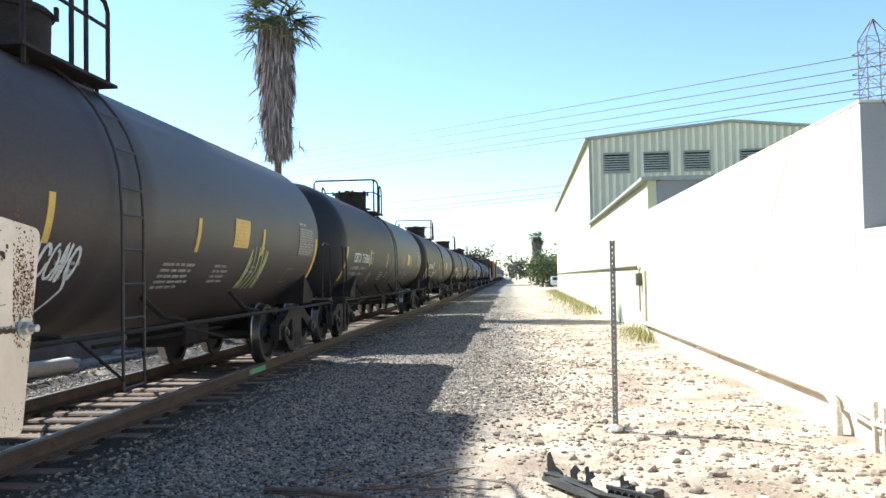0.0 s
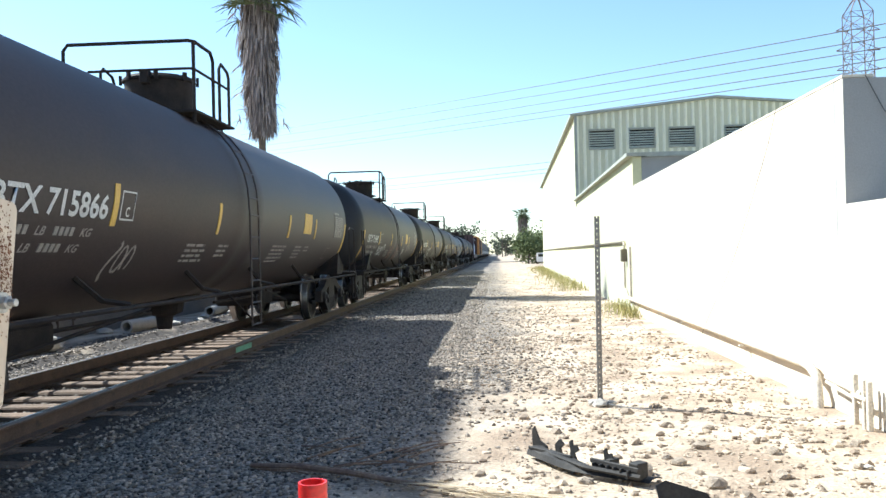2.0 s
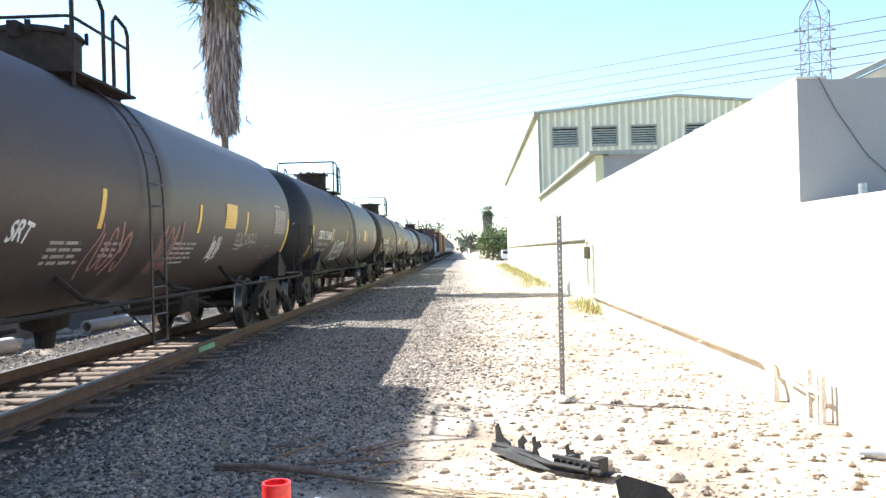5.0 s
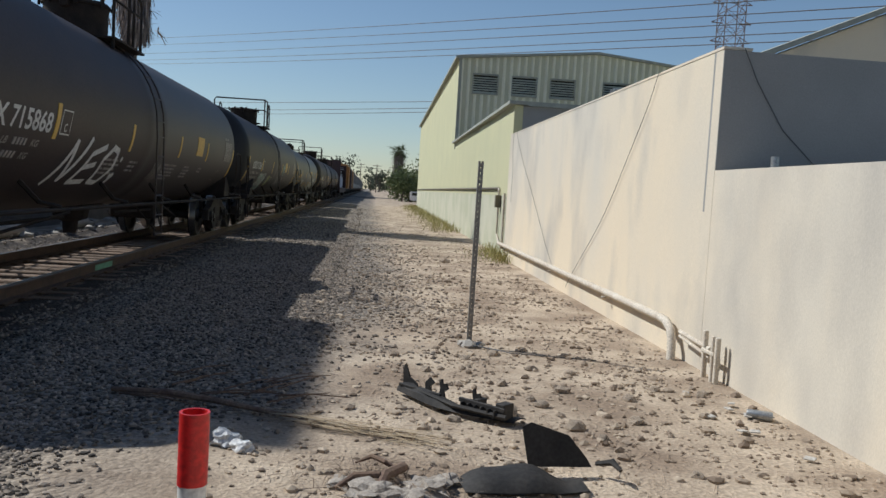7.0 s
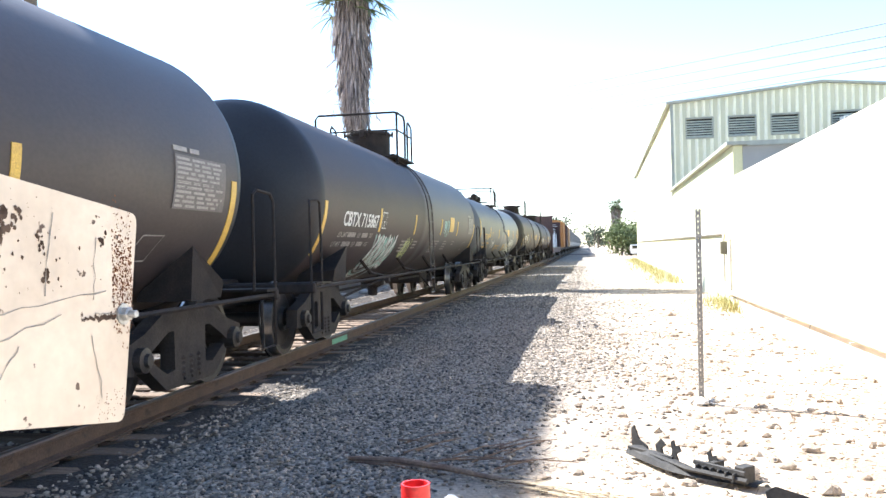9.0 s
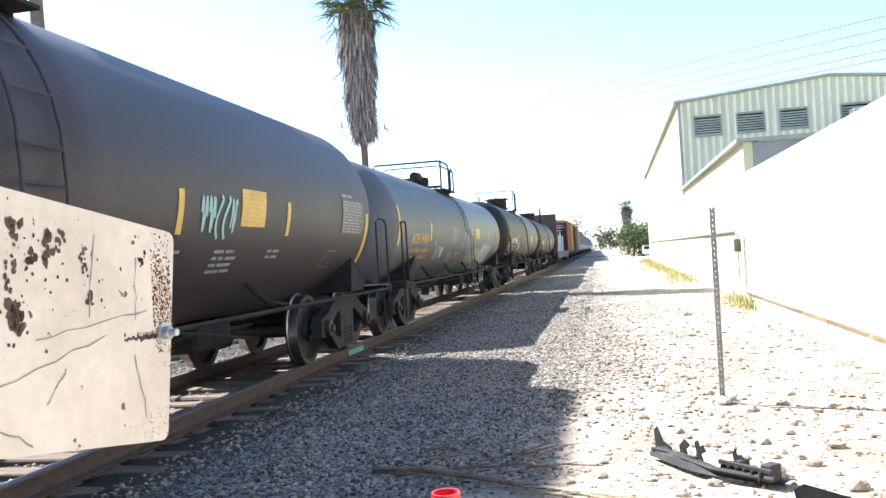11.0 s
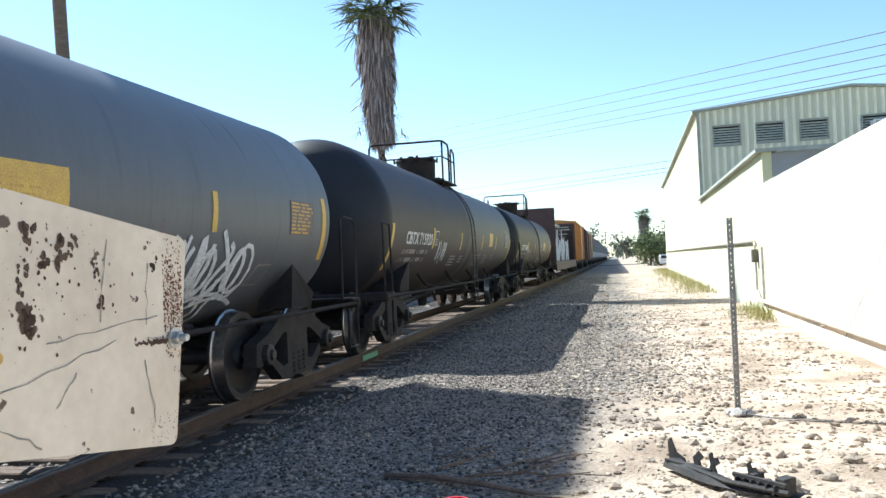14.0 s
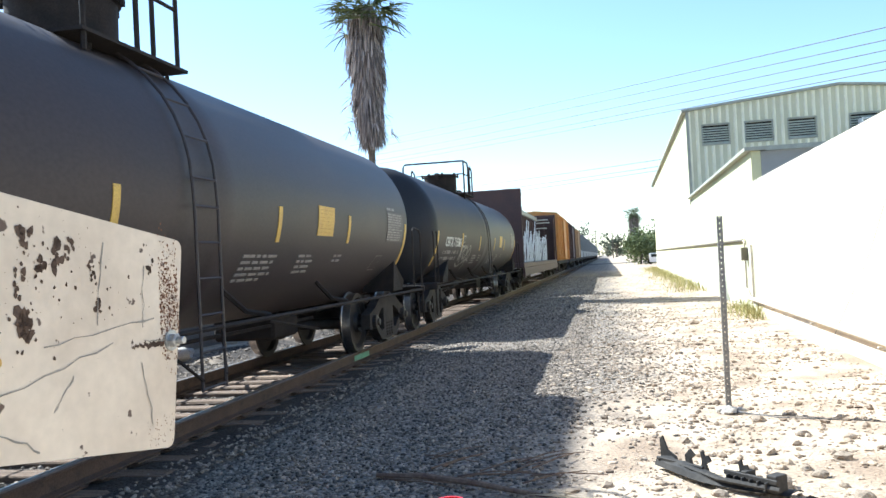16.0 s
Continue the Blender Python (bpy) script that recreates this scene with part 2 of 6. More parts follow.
M = dict(
    ground=ground_material(),
    stones=island_material("ballast_stone", (0.036, 0.030, 0.025), (0.39, 0.325, 0.26)),
    pebbles=island_material("dirt_stone", (0.16, 0.115, 0.08), (0.48, 0.39, 0.29)),
    rock=material("dusty_rock", (0.42, 0.35, 0.27), 0.95, second=(0.24, 0.185, 0.135), scale=9, fine=70, bump=0.5, vary=0.2),
    rail=material("rusty_rail", (0.060, 0.040, 0.030), 0.8, spec=0.3, second=(0.10, 0.066, 0.046), scale=5, third=(0.05, 0.036, 0.028), third_scale=9),
    railtop=material("dull_rail_head", (0.16, 0.125, 0.10), 0.5, 0.5, second=(0.10, 0.075, 0.06), scale=14, fine=200, bump=0.05),
    tie=material("weathered_tie", (0.26, 0.18, 0.125), 0.95, second=(0.09, 0.064, 0.047), scale=3, fine=50, stretch=(1, 8, 8), fine_amount=0.4, bump=0.6, vary=0.25),
    black=material("black_tank_paint", (0.040, 0.032, 0.032), 0.52, spec=0.30, second=(0.052, 0.038, 0.034), scale=1.4, fine=35, fine_amount=0.12,
                   third=(0.075, 0.054, 0.045), third_scale=1.0, third_cut=0.56, third_soft=0.35, stretch=(1, 0.6, 1), bump=0.03, vary=0.08),
    # head black: shade between the cars put into the colour
    head=material("shade_black_head", (0.016, 0.016, 0.019), 0.5, spec=0.3, second=(0.022, 0.021, 0.023), scale=2, fine=30, fine_amount=0.12, bump=0.03),
    grey=material("grey_tank_paint", (0.076, 0.078, 0.083), 0.5, second=(0.100, 0.102, 0.107), scale=0.8, fine=22, fine_amount=0.08,
                  third=(0.045, 0.043, 0.043), third_scale=3.2, third_cut=0.58, third_soft=0.22, stretch=(0.5, 2.6, 0.22), bump=0.03),
    iron=material("dirty_black_iron", (0.014, 0.012, 0.012), 0.8, spec=0.2, second=(0.034, 0.026, 0.022), scale=6, fine=60, bump=0.3),
    cast=material("dusty_cast_iron", (0.020, 0.017, 0.016), 0.8, spec=0.25, second=(0.050, 0.041, 0.035), scale=5, fine=50, bump=0.3),
    steel=material("worn_wheel_steel", (0.048, 0.041, 0.037), 0.55, 0.4, second=(0.028, 0.024, 0.022), scale=8),
    tread=material("bright_wheel_tread", (0.5, 0.49, 0.48), 0.3, 1.0, scale=20, bump=0.05),
    yellow=material("yellow_reflective", (0.62, 0.40, 0.07), 0.5, second=(0.50, 0.30, 0.06), scale=8, fine=90, bump=0.02),
    lettering=material("white_lettering", (0.62, 0.62, 0.60), 0.6, second=(0.48, 0.47, 0.45), scale=9, bump=0.0),
    gold=material("yellow_lettering", (0.55, 0.33, 0.07), 0.6, second=(0.42, 0.25, 0.06), scale=9, bump=0.0),
    card=material("grey_data_card", (0.30, 0.27, 0.24), 0.6, second=(0.22, 0.2, 0.18), scale=8, bump=0.0),
    panel=material("dark_data_panel", (0.10, 0.088, 0.08), 0.6, second=(0.14, 0.12, 0.11), scale=8, bump=0.0),
    rust=material("orange_brown_rust", (0.20, 0.085, 0.04), 0.9, second=(0.10, 0.05, 0.03), scale=60, fine=200, bump=0.2),
    sprayw=material("white_spray", (0.66, 0.66, 0.64), 0.7, second=(0.42, 0.42, 0.41), scale=12, bump=0.0),
    sprayg=material("green_spray", (0.45, 0.50, 0.18), 0.7, second=(0.38, 0.40, 0.20), scale=12, bump=0.0),
    sprayr=material("red_spray", (0.30, 0.12, 0.10), 0.7, second=(0.25, 0.16, 0.13), scale=12, bump=0.0),
    spraya=material("aqua_spray", (0.20, 0.45, 0.38), 0.7, second=(0.40, 0.45, 0.42), scale=9, bump=0.0),
    stucco=material("beige_stucco", (0.70, 0.60, 0.45), 0.95, second=(0.60, 0.55, 0.46), scale=0.6, mix=0.3, fine=90, fine_amount=0.06, bump=0.15,
                    third=(0.42, 0.39, 0.345), third_scale=1.0, third_cut=0.49, third_soft=0.28, stretch=(1, 1, 0.55)),
    # stucco greyed and darkened: shade of the near faces put into the colour
    shadeface=material("shade_grey_stucco", (0.33, 0.32, 0.305), 0.95, second=(0.27, 0.265, 0.25), scale=1.4, fine=80, fine_amount=0.06, bump=0.15),
    green=material("pale_green_siding", (0.53, 0.51, 0.31), 0.85, second=(0.47, 0.46, 0.29), scale=0.8, fine=60, fine_amount=0.06, bump=0.1),
    band=material("patched_pale_green", (0.50, 0.49, 0.38), 0.9, second=(0.42, 0.43, 0.31), scale=0.7, mix=0.2, fine=60, fine_amount=0.06, bump=0.1),
    # cladding and ribs paler than the siding: bounce light put into the colour
    cladding=material("green_metal_cladding", (0.55, 0.535, 0.39), 0.75, second=(0.46, 0.45, 0.33), scale=1.2, fine_amount=0.08),
    rib=material("brightened_metal_rib", (0.76, 0.735, 0.58), 0.7, second=(0.65, 0.63, 0.49), scale=2, fine_amount=0.08),
    trim=material("grey_trim", (0.35, 0.36, 0.31), 0.7, scale=4, fine_amount=0.1),
    louvre=material("grey_louvre", (0.60, 0.61, 0.52), 0.7, scale=4),
    dark=material("unlit_void", (0.012, 0.012, 0.012), 0.9, scale=4),
    roof=material("flat_roof", (0.32, 0.31, 0.29), 0.95, scale=1, fine=30),
    whiteplate=material("chipped_white_plate", (0.66, 0.58, 0.47), 0.6, second=(0.46, 0.385, 0.30), scale=7, fine=70, fine_amount=0.05, bump=0.1, bump_dist=0.002,
                        third=(0.085, 0.055, 0.04), third_scale=34, third_cut=0.655, third_soft=0.02),
    galv=material("galvanised_steel", (0.42, 0.43, 0.43), 0.45, 0.7, scale=25, fine=120, bump=0.1),
    postm=material("weathered_steel_post", (0.20, 0.19, 0.175), 0.6, 0.4, second=(0.28, 0.26, 0.23), scale=12, bump=0.2),
    pipe=material("painted_pipe", (0.62, 0.57, 0.48), 0.75, second=(0.45, 0.38, 0.30), scale=5, fine=60),
    conduit=material("dark_conduit", (0.16, 0.14, 0.10), 0.7, scale=6),
    red=material("red_plastic", (0.62, 0.025, 0.02), 0.35, second=(0.55, 0.02, 0.02), scale=6, bump=0.03),
    whiteplastic=material("white_plastic", (0.72, 0.72, 0.70), 0.4, second=(0.66, 0.65, 0.62), scale=6, bump=0.03),
    blue=material("blue_print", (0.05, 0.06, 0.30), 0.5, scale=6, bump=0.0),
    bumper=material("black_plastic", (0.020, 0.020, 0.021), 0.7, spec=0.25, second=(0.05, 0.046, 0.042), scale=7, fine=50, bump=0.2),
    bag=material("white_bag", (0.75, 0.74, 0.72), 0.5, scale=12, bump=0.4),
    bark=material("palm_bark", (0.16, 0.13, 0.10), 0.95, second=(0.09, 0.075, 0.06), scale=4, fine=25, stretch=(1, 1, 3), bump=0.6, bump_dist=0.03),
    thatch=island_material("dead_frond", (0.10, 0.080, 0.075), (0.40, 0.335, 0.31)),
    frond=island_material("green_frond", (0.05, 0.075, 0.03), (0.12, 0.15, 0.06)),
    leaf=island_material("tree_leaf", (0.055, 0.080, 0.03), (0.19, 0.22, 0.085)),
    leafdark=island_material("far_leaf", (0.04, 0.05, 0.035), (0.10, 0.12, 0.075)),
    weed=island_material("dry_weed", (0.20, 0.19, 0.06), (0.42, 0.38, 0.16)),
    stick=material("dry_wood", (0.11, 0.065, 0.05), 0.9, second=(0.26, 0.18, 0.12), scale=9, bump=0.3),
    straw=island_material("dry_straw", (0.30, 0.22, 0.13), (0.52, 0.42, 0.28)),
    rag=material("dusty_rag", (0.46, 0.41, 0.35), 0.95, second=(0.22, 0.19, 0.16), scale=14, fine=80, bump=0.4),
    twig=island_material("dry_twig", (0.09, 0.065, 0.05), (0.34, 0.25, 0.17)),
    brown=material("brown_car_paint", (0.075, 0.038, 0.036), 0.65, second=(0.05, 0.030, 0.032), scale=2, fine=30),
    orange=material("orange_car_paint", (0.46, 0.25, 0.075), 0.6, second=(0.40, 0.16, 0.04), scale=1.5, fine=30),
    tan=material("tan_car_paint", (0.42, 0.27, 0.14), 0.65, second=(0.34, 0.22, 0.12), scale=1.5, fine=30),
    hopper=material("grey_hopper_paint", (0.30, 0.31, 0.31), 0.6, second=(0.22, 0.22, 0.22), scale=1.5, fine=30),
    tower=material("tower_steel", (0.20, 0.16, 0.15), 0.6, 0.3, scale=6),
    wire=material("overhead_wire", (0.10, 0.10, 0.10), 0.6, 0.3, scale=6),
    blockwall=material("grey_block_wall", (0.22, 0.20, 0.18), 0.95, second=(0.14, 0.13, 0.12), scale=1.5, fine=40, bump=0.3),
    asphalt=material("asphalt", (0.06, 0.058, 0.055), 0.9, scale=3, fine=80),
    concrete=material("pale_concrete", (0.50, 0.47, 0.42), 0.95, second=(0.38, 0.35, 0.31), scale=5, fine=60, bump=0.4),
    whitecar=material("white_car_paint", (0.75, 0.75, 0.75), 0.3, second=(0.7, 0.7, 0.7), scale=6, bump=0.0),
    glass=material("dark_car_glass", (0.02, 0.025, 0.03), 0.08, scale=6, bump=0.0),
    mint=material("green_paint_mark", (0.16, 0.42, 0.26), 0.7, second=(0.10, 0.20, 0.13), scale=14, bump=0.0),
)


# ---- mesh helpers ----
class Geo:
    """Collects points and faces of one mesh."""
    def __init__(self):
        self.v, self.f = [], []

    def add(self, v, f):
        o = len(self.v)
        self.v += [tuple(p) for p in v]
        self.f += [tuple(i + o for i in q) for q in f]
        return self

    def box(self, x0, x1, y0, y1, z0, z1, b=0.0, m=None):
        if b <= 0:
            v = [(x, y, z) for x in (x0, x1) for y in (y0, y1) for z in (z0, z1)]
            f = [(0, 1, 3, 2), (4, 6, 7, 5), (0, 4, 5, 1), (2, 3, 7, 6), (0, 2, 6, 4), (1, 5, 7, 3)]
        else:
            v, f = [], []
            for i, x in enumerate((x0, x1)):
                for j, y in enumerate((y0, y1)):
                    for k, z in enumerate((z0, z1)):
                        sx, sy, sz = b * (1 - 2 * i), b * (1 - 2 * j), b * (1 - 2 * k)
                        v += [(x, y + sy, z + sz), (x + sx, y, z + sz), (x + sx, y + sy, z)]
            q = lambda i, j, k, a: ((i * 2 + j) * 2 + k) * 3 + a
            for i in (0, 1):
                f += [(q(i, 0, 0, 0), q(i, 0, 1, 0), q(i, 1, 1, 0), q(i, 1, 0, 0)), (q(0, i, 0, 1), q(0, i, 1, 1), q(1, i, 1, 1), q(1, i, 0, 1)),
                      (q(0, 0, i, 2), q(0, 1, i, 2), q(1, 1, i, 2), q(1, 0, i, 2))]
                for j in (0, 1):
                    f += [(q(i, j, 0, 0), q(i, j, 1, 0), q(i, j, 1, 1), q(i, j, 0, 1)), (q(i, 0, j, 0), q(i, 1, j, 0), q(i, 1, j, 2), q(i, 0, j, 2)),
                          (q(0, i, j, 1), q(1, i, j, 1), q(1, i, j, 2), q(0, i, j, 2))]
                    for k in (0, 1):
                        f.append((q(i, j, k, 0), q(i, j, k, 1), q(i, j, k, 2)))
        if m is not None:
            v = [m @ Vector(p) for p in v]
        return self.add(v, f)

    def tube(self, path, r, n=8, cap=True, flat=None):
        """A round bar along the points of path; r may be a list."""
        p = [Vector(q) for q in path]
        rs = r if isinstance(r, (list, tuple)) else [r] * len(p)
        v, f = [], []
        ref = None
        for i, q in enumerate(p):
            d = (p[min(i + 1, len(p) - 1)] - p[max(i - 1, 0)]).normalized()
            if ref is None:
                ref = Vector((0, 0, 1)) if abs(d.z) < 0.9 else Vector((1, 0, 0))
            a = d.cross(ref).normalized()
            c = a.cross(d).normalized()
            ref = c
            for k in range(n):
                t = 2 * math.pi * k / n
                v.append(q + rs[i] * (math.cos(t) * a + math.sin(t) * c))
        for i in range(len(p) - 1):
            for k in range(n):
                f.append((i * n + k, i * n + (k + 1) % n, (i + 1) * n + (k + 1) % n, (i + 1) * n + k))
        if cap:
            f += [tuple(range(n))[::-1], tuple((len(p) - 1) * n + k for k in range(n))]
        return self.add(v, f)

    def lathe(self, profile, axis="z", at=(0, 0, 0), n=24, closed=False):
        """Turns (radius, height) pairs round an axis."""
        v, f = [], []
        for r, h in profile:
            for k in range(n):
                t = 2 * math.pi * k / n
                a, c = r * math.cos(t), r * math.sin(t)
                q = {"z": (a, c, h), "y": (a, h, c), "x": (h, a, c)}[axis]
                v.append((q[0] + at[0], q[1] + at[1], q[2] + at[2]))
        m = len(profile)
        for i in range(m if closed else m - 1):
            for k in range(n):
                j = (i + 1) % m
                f.append((i * n + k, i * n + (k + 1) % n, j * n + (k + 1) % n, j * n + k))
        return self.add(v, f)

    def prism(self, outline, depth, m):
        """A flat outline (u, w) given depth along the third axis, laid by the matrix m."""
        k = len(outline)
        v = [m @ Vector((u, w, 0)) for u, w in outline] + [m @ Vector((u, w, depth)) for u, w in outline]
        f = [tuple(range(k))[::-1], tuple(range(k, 2 * k))] + [(i, (i + 1) % k, (i + 1) % k + k, i + k) for i in range(k)]
        return self.add(v, f)

    def mesh(self, name, mats, smooth=False, pick=None):
        me = bpy.data.meshes.new(name)
        me.from_pydata(self.v, [], self.f)
        for m in (mats if isinstance(mats, (list, tuple)) else [mats]):
            me.materials.append(m)
        bm = bmesh.new()
        bm.from_mesh(me)
        bmesh.ops.recalc_face_normals(bm, faces=bm.faces)
        bm.to_mesh(me)
        bm.free()
        if smooth:
            me.shade_smooth()
            me.set_sharp_from_angle(angle=radians(38))
        if pick:
            for p in me.polygons:
                p.material_index = pick(p)
        return me


def quick_mesh(name, v, f, mat):
    me = bpy.data.meshes.new(name)
    me.from_pydata(v, [], f)
    me.materials.append(mat)
    return me


def part(name, geo, mat, parent=None, label="", smooth=False, pick=None):
    ob = new(name, geo.mesh(name, mat, smooth, pick) if isinstance(geo, Geo) else geo)
    ob.parent = parent
    if label:
        ob["label"] = label
    return ob


def empty(name, m=None, label="", category="", group="", kind=""):
    ob = new(name)
    ob.empty_display_size = 0.2
    if m is not None:
        ob.matrix_basis = m
    return tagged(ob, label, category, group, kind)


def words_mesh(name, text, height, mat, place):
    """Lettering in the built-in font; place(u, w) lays each flat point in space. Capitals are about 0.7 of the size."""
    cu = bpy.data.curves.new(name, "FONT")
    cu.body, cu.size, cu.resolution_u, cu.fill_mode = text, height / 0.70, 3, "FRONT"
    cu.offset = 0.022 * cu.size
    ob = bpy.data.objects.new(name, cu)
    scene.collection.objects.link(ob)
    me = bpy.data.meshes.new_from_object(ob.evaluated_get(bpy.context.evaluated_depsgraph_get()))
    bpy.data.objects.remove(ob)
    bpy.data.curves.remove(cu)
    me.name = name
    for v in me.vertices:
        v.co = place(v.co.x, v.co.y)
    me.materials.clear()
    me.materials.append(mat)
    return me

# ---- ground ----
def ground_height(x, y):
    """The lie of the land: level at the path, a shallow ballast shoulder, small unevenness."""
    z = 0.035 * noise.noise((x * 0.55, y * 0.55, 0)) + 0.015 * noise.noise((x * 2.1, y * 2.1, 5))
    if x < -3.1:
        z *= max(0.0, (x + 3.9) / 0.8) if x > -3.9 else 0.0
    if -7.2 < x < -2.0:
        z -= 0.075 * min(1, (-2.0 - x) / 1.4)
        z += 0.045 * math.exp(-((x + 2.9) / 0.45) ** 2) * (1 + noise.noise((x, y * 0.4, 9)))
    if -4.2 < x < -3.5:
        z = max(z, -0.030) + 0.030 * noise.noise((x * 2.6, y * 2.6, 3))
    if x > 1.9:
        z *= max(0.0, 1 - (x - 1.9) / 0.6)
    return z


def build_ground():
    xs = [-900, -300, -120, -60, -30, -20, -14, -11, -9.5] + [-8.5 + 0.2 * i for i in range(60)] + [3.6, 6, 12, 30, 60, 120, 300, 900]
    ys = [-300, -100, -40, -15, -6, -2] + [0.25 * i for i in range(0, 120)] + [30 + i for i in range(0, 30)] + [62, 66, 72, 80, 90, 105, 130, 170, 230, 320, 500, 900, 1600]
    v = [(x, y, ground_height(x, y) if y < 62 and -9 < x < 3.6 else (-0.075 if -7.2 < x < -3.4 else 0.0)) for y in ys for x in xs]
    n = len(xs)
    f = [(j * n + i, j * n + i + 1, (j + 1) * n + i + 1, (j + 1) * n + i) for j in range(len(ys) - 1) for i in range(n - 1)]
    ob = new("ground", quick_mesh("ground", v, f, M["ground"]))
    ob.data.shade_smooth()
    tagged(ob, "dry beige dirt and grey ballast beside the railway", "ground", kind="structure")


ICO_V, ICO_F = None, None


def ico():
    global ICO_V, ICO_F
    if ICO_V is None:
        bm = bmesh.new()
        bmesh.ops.create_icosphere(bm, subdivisions=1, radius=1)
        ICO_V = np.array([q.co[:] for q in bm.verts])
        ICO_F = np.array([[q.index for q in fa.verts] for fa in bm.faces])
        bm.free()
    return ICO_V, ICO_F


def scatter(name, spots, mat, label, flat=0.7, seed=1):
    """One mesh of loose stones: spots are (x, y, z, size)."""
    iv, if_ = ico()
    rng = np.random.default_rng(seed)
    k = len(spots)
    s = np.array(spots)
    v = iv[None] * rng.uniform(0.62, 1.25, (k, len(iv), 1))
    v = v * rng.uniform(0.7, 1.3, (k, 1, 3))
    v[:, :, 2] *= flat
    a = rng.uniform(0, 6.283, k)
    c, sn = np.cos(a)[:, None], np.sin(a)[:, None]
    x, y = v[:, :, 0] * c - v[:, :, 1] * sn, v[:, :, 0] * sn + v[:, :, 1] * c
    v = np.stack([x, y, v[:, :, 2]], -1) * s[:, 3][:, None, None] + s[:, None, :3]
    f = (if_[None] + (np.arange(k) * len(iv))[:, None, None]).reshape(-1, 3)
    me = bpy.data.meshes.new(name)
    me.from_pydata(v.reshape(-1, 3), [], f)
    me.materials.append(mat)
    return tagged(new(name, me), label, "stones", kind="stuff")


def build_stones():
    rng = random.Random(4)
    ball, pebb = [], []
    for y0, y1, per in ((3.2, 8, 950), (8, 14, 700), (14, 22, 300), (22, 34, 110), (34, 60, 30)):
        for _ in range(int((y1 - y0) * 3.4 * per)):
            x, y = rng.uniform(-3.95, -0.75), rng.uniform(y0, y1)
            if x < -3.45 and rng.random() > (x + 4.0) * 1.6:
                continue
            lim = -1.25 - 0.75 * min(1, max(0, (5.6 - y) / 1.4)) + 0.9 * min(1, max(0, (y - 6) / 5)) + 0.5 * noise.noise((x, y * 0.8, 2))
            if x > lim + rng.uniform(-0.3, 0.5):
                continue
            ball.append((x, y, ground_height(x, y) + 0.004, rng.uniform(0.007, 0.022) * (1 + (y > 20) * 0.5)))
        for _ in range(int((y1 - y0) * 1.5 * per * 0.35)):     # gravel beyond the shoulder
            x, y = rng.uniform(-1.1, 0.75), rng.uniform(y0, y1)
            if rng.random() < (x + 0.9) / 1.9 or rng.random() > (y - 6.0) / 5.0:
                continue
            ball.append((x, y, ground_height(x, y) + 0.003, rng.uniform(0.012, 0.030)))
        for _ in range(int((y1 - y0) * 3.4 * per * 0.3)):      # far side and between the rails
            x, y = rng.uniform(-7.8, -4.4), rng.uniform(y0, y1)
            ball.append((x, y, ground_height(x, y) + 0.002, rng.uniform(0.014, 0.032)))
        for _ in range(int((y1 - y0) * 3.6 * min(per, 600) * 0.45)):
            x, y = rng.uniform(-1.2, 2.45), rng.uniform(y0, y1)
            if noise.noise((x * 0.9, y * 0.9, 7)) < rng.uniform(-0.7, 0.45):
                continue
            s = rng.uniform(0.006, 0.020) if rng.random() < 0.9 else rng.uniform(0.02, 0.045)
            pebb.append((x, y, ground_height(x, y) + s * 0.1, s))
    scatter("ballast_stones", ball, M["stones"], "loose grey crushed ballast stones beside the rails", seed=2)
    scatter("dirt_pebbles", pebb, M["pebbles"], "pale pebbles and clods on dry dirt", seed=3)


def rock_mesh(seed):
    bm = bmesh.new()
    bmesh.ops.create_icosphere(bm, subdivisions=2, radius=1)
    for q in bm.verts:
        q.co *= 1 + 0.45 * noise.noise(q.co * 1.3 + Vector((seed * 3.1, 0, 0))) + 0.2 * noise.noise(q.co * 3.2 + Vector((0, seed * 2.0, 0)))
        q.co.z *= 0.62
    me = bpy.data.meshes.new("rock")
    bm.to_mesh(me)
    bm.free()
    me.materials.append(M["rock"])
    return me


def build_rocks():
    rng = random.Random(8)
    meshes = [rock_mesh(i) for i in range(6)]
    spots = [(-2.63, 7.19, 0.035), (1.18, 17.4, 0.12), (0.75, 7.6, 0.06), (0.95, 6.9, 0.05), (0.62, 6.35, 0.05), (1.05, 6.2, 0.06), (0.8, 5.75, 0.055), (1.25, 6.8, 0.045),
             (0.45, 7.35, 0.045), (1.5, 6.0, 0.05), (0.9, 5.2, 0.07), (0.15, 5.35, 0.05), (1.35, 5.4, 0.05), (0.2, 6.9, 0.04), (0.52, 5.5, 0.09)]
    for _ in range(55):
        spots.append((rng.uniform(-0.2, 2.2), rng.uniform(4.3, 14), rng.uniform(0.018, 0.05)))
    for i, (x, y, s) in enumerate(spots):
        ob = new("rock", meshes[i % 6])
        ob.matrix_basis = pose(x, y, ground_height(x, y) + s * 0.2, 0, 0, rng.uniform(0, 360)) @ Matrix.Diagonal((s, s * rng.uniform(0.7, 1.1), s, 1))
        tagged(ob, "pale rough rock lying on dry dirt", "rock", "rocks on the dirt")


# ---- railway track ----
TX, RZ = -5.07, 0.15          # centre line of the track and height of the rail heads
GAUGE = 0.7525                # half the distance between the rail heads' middles


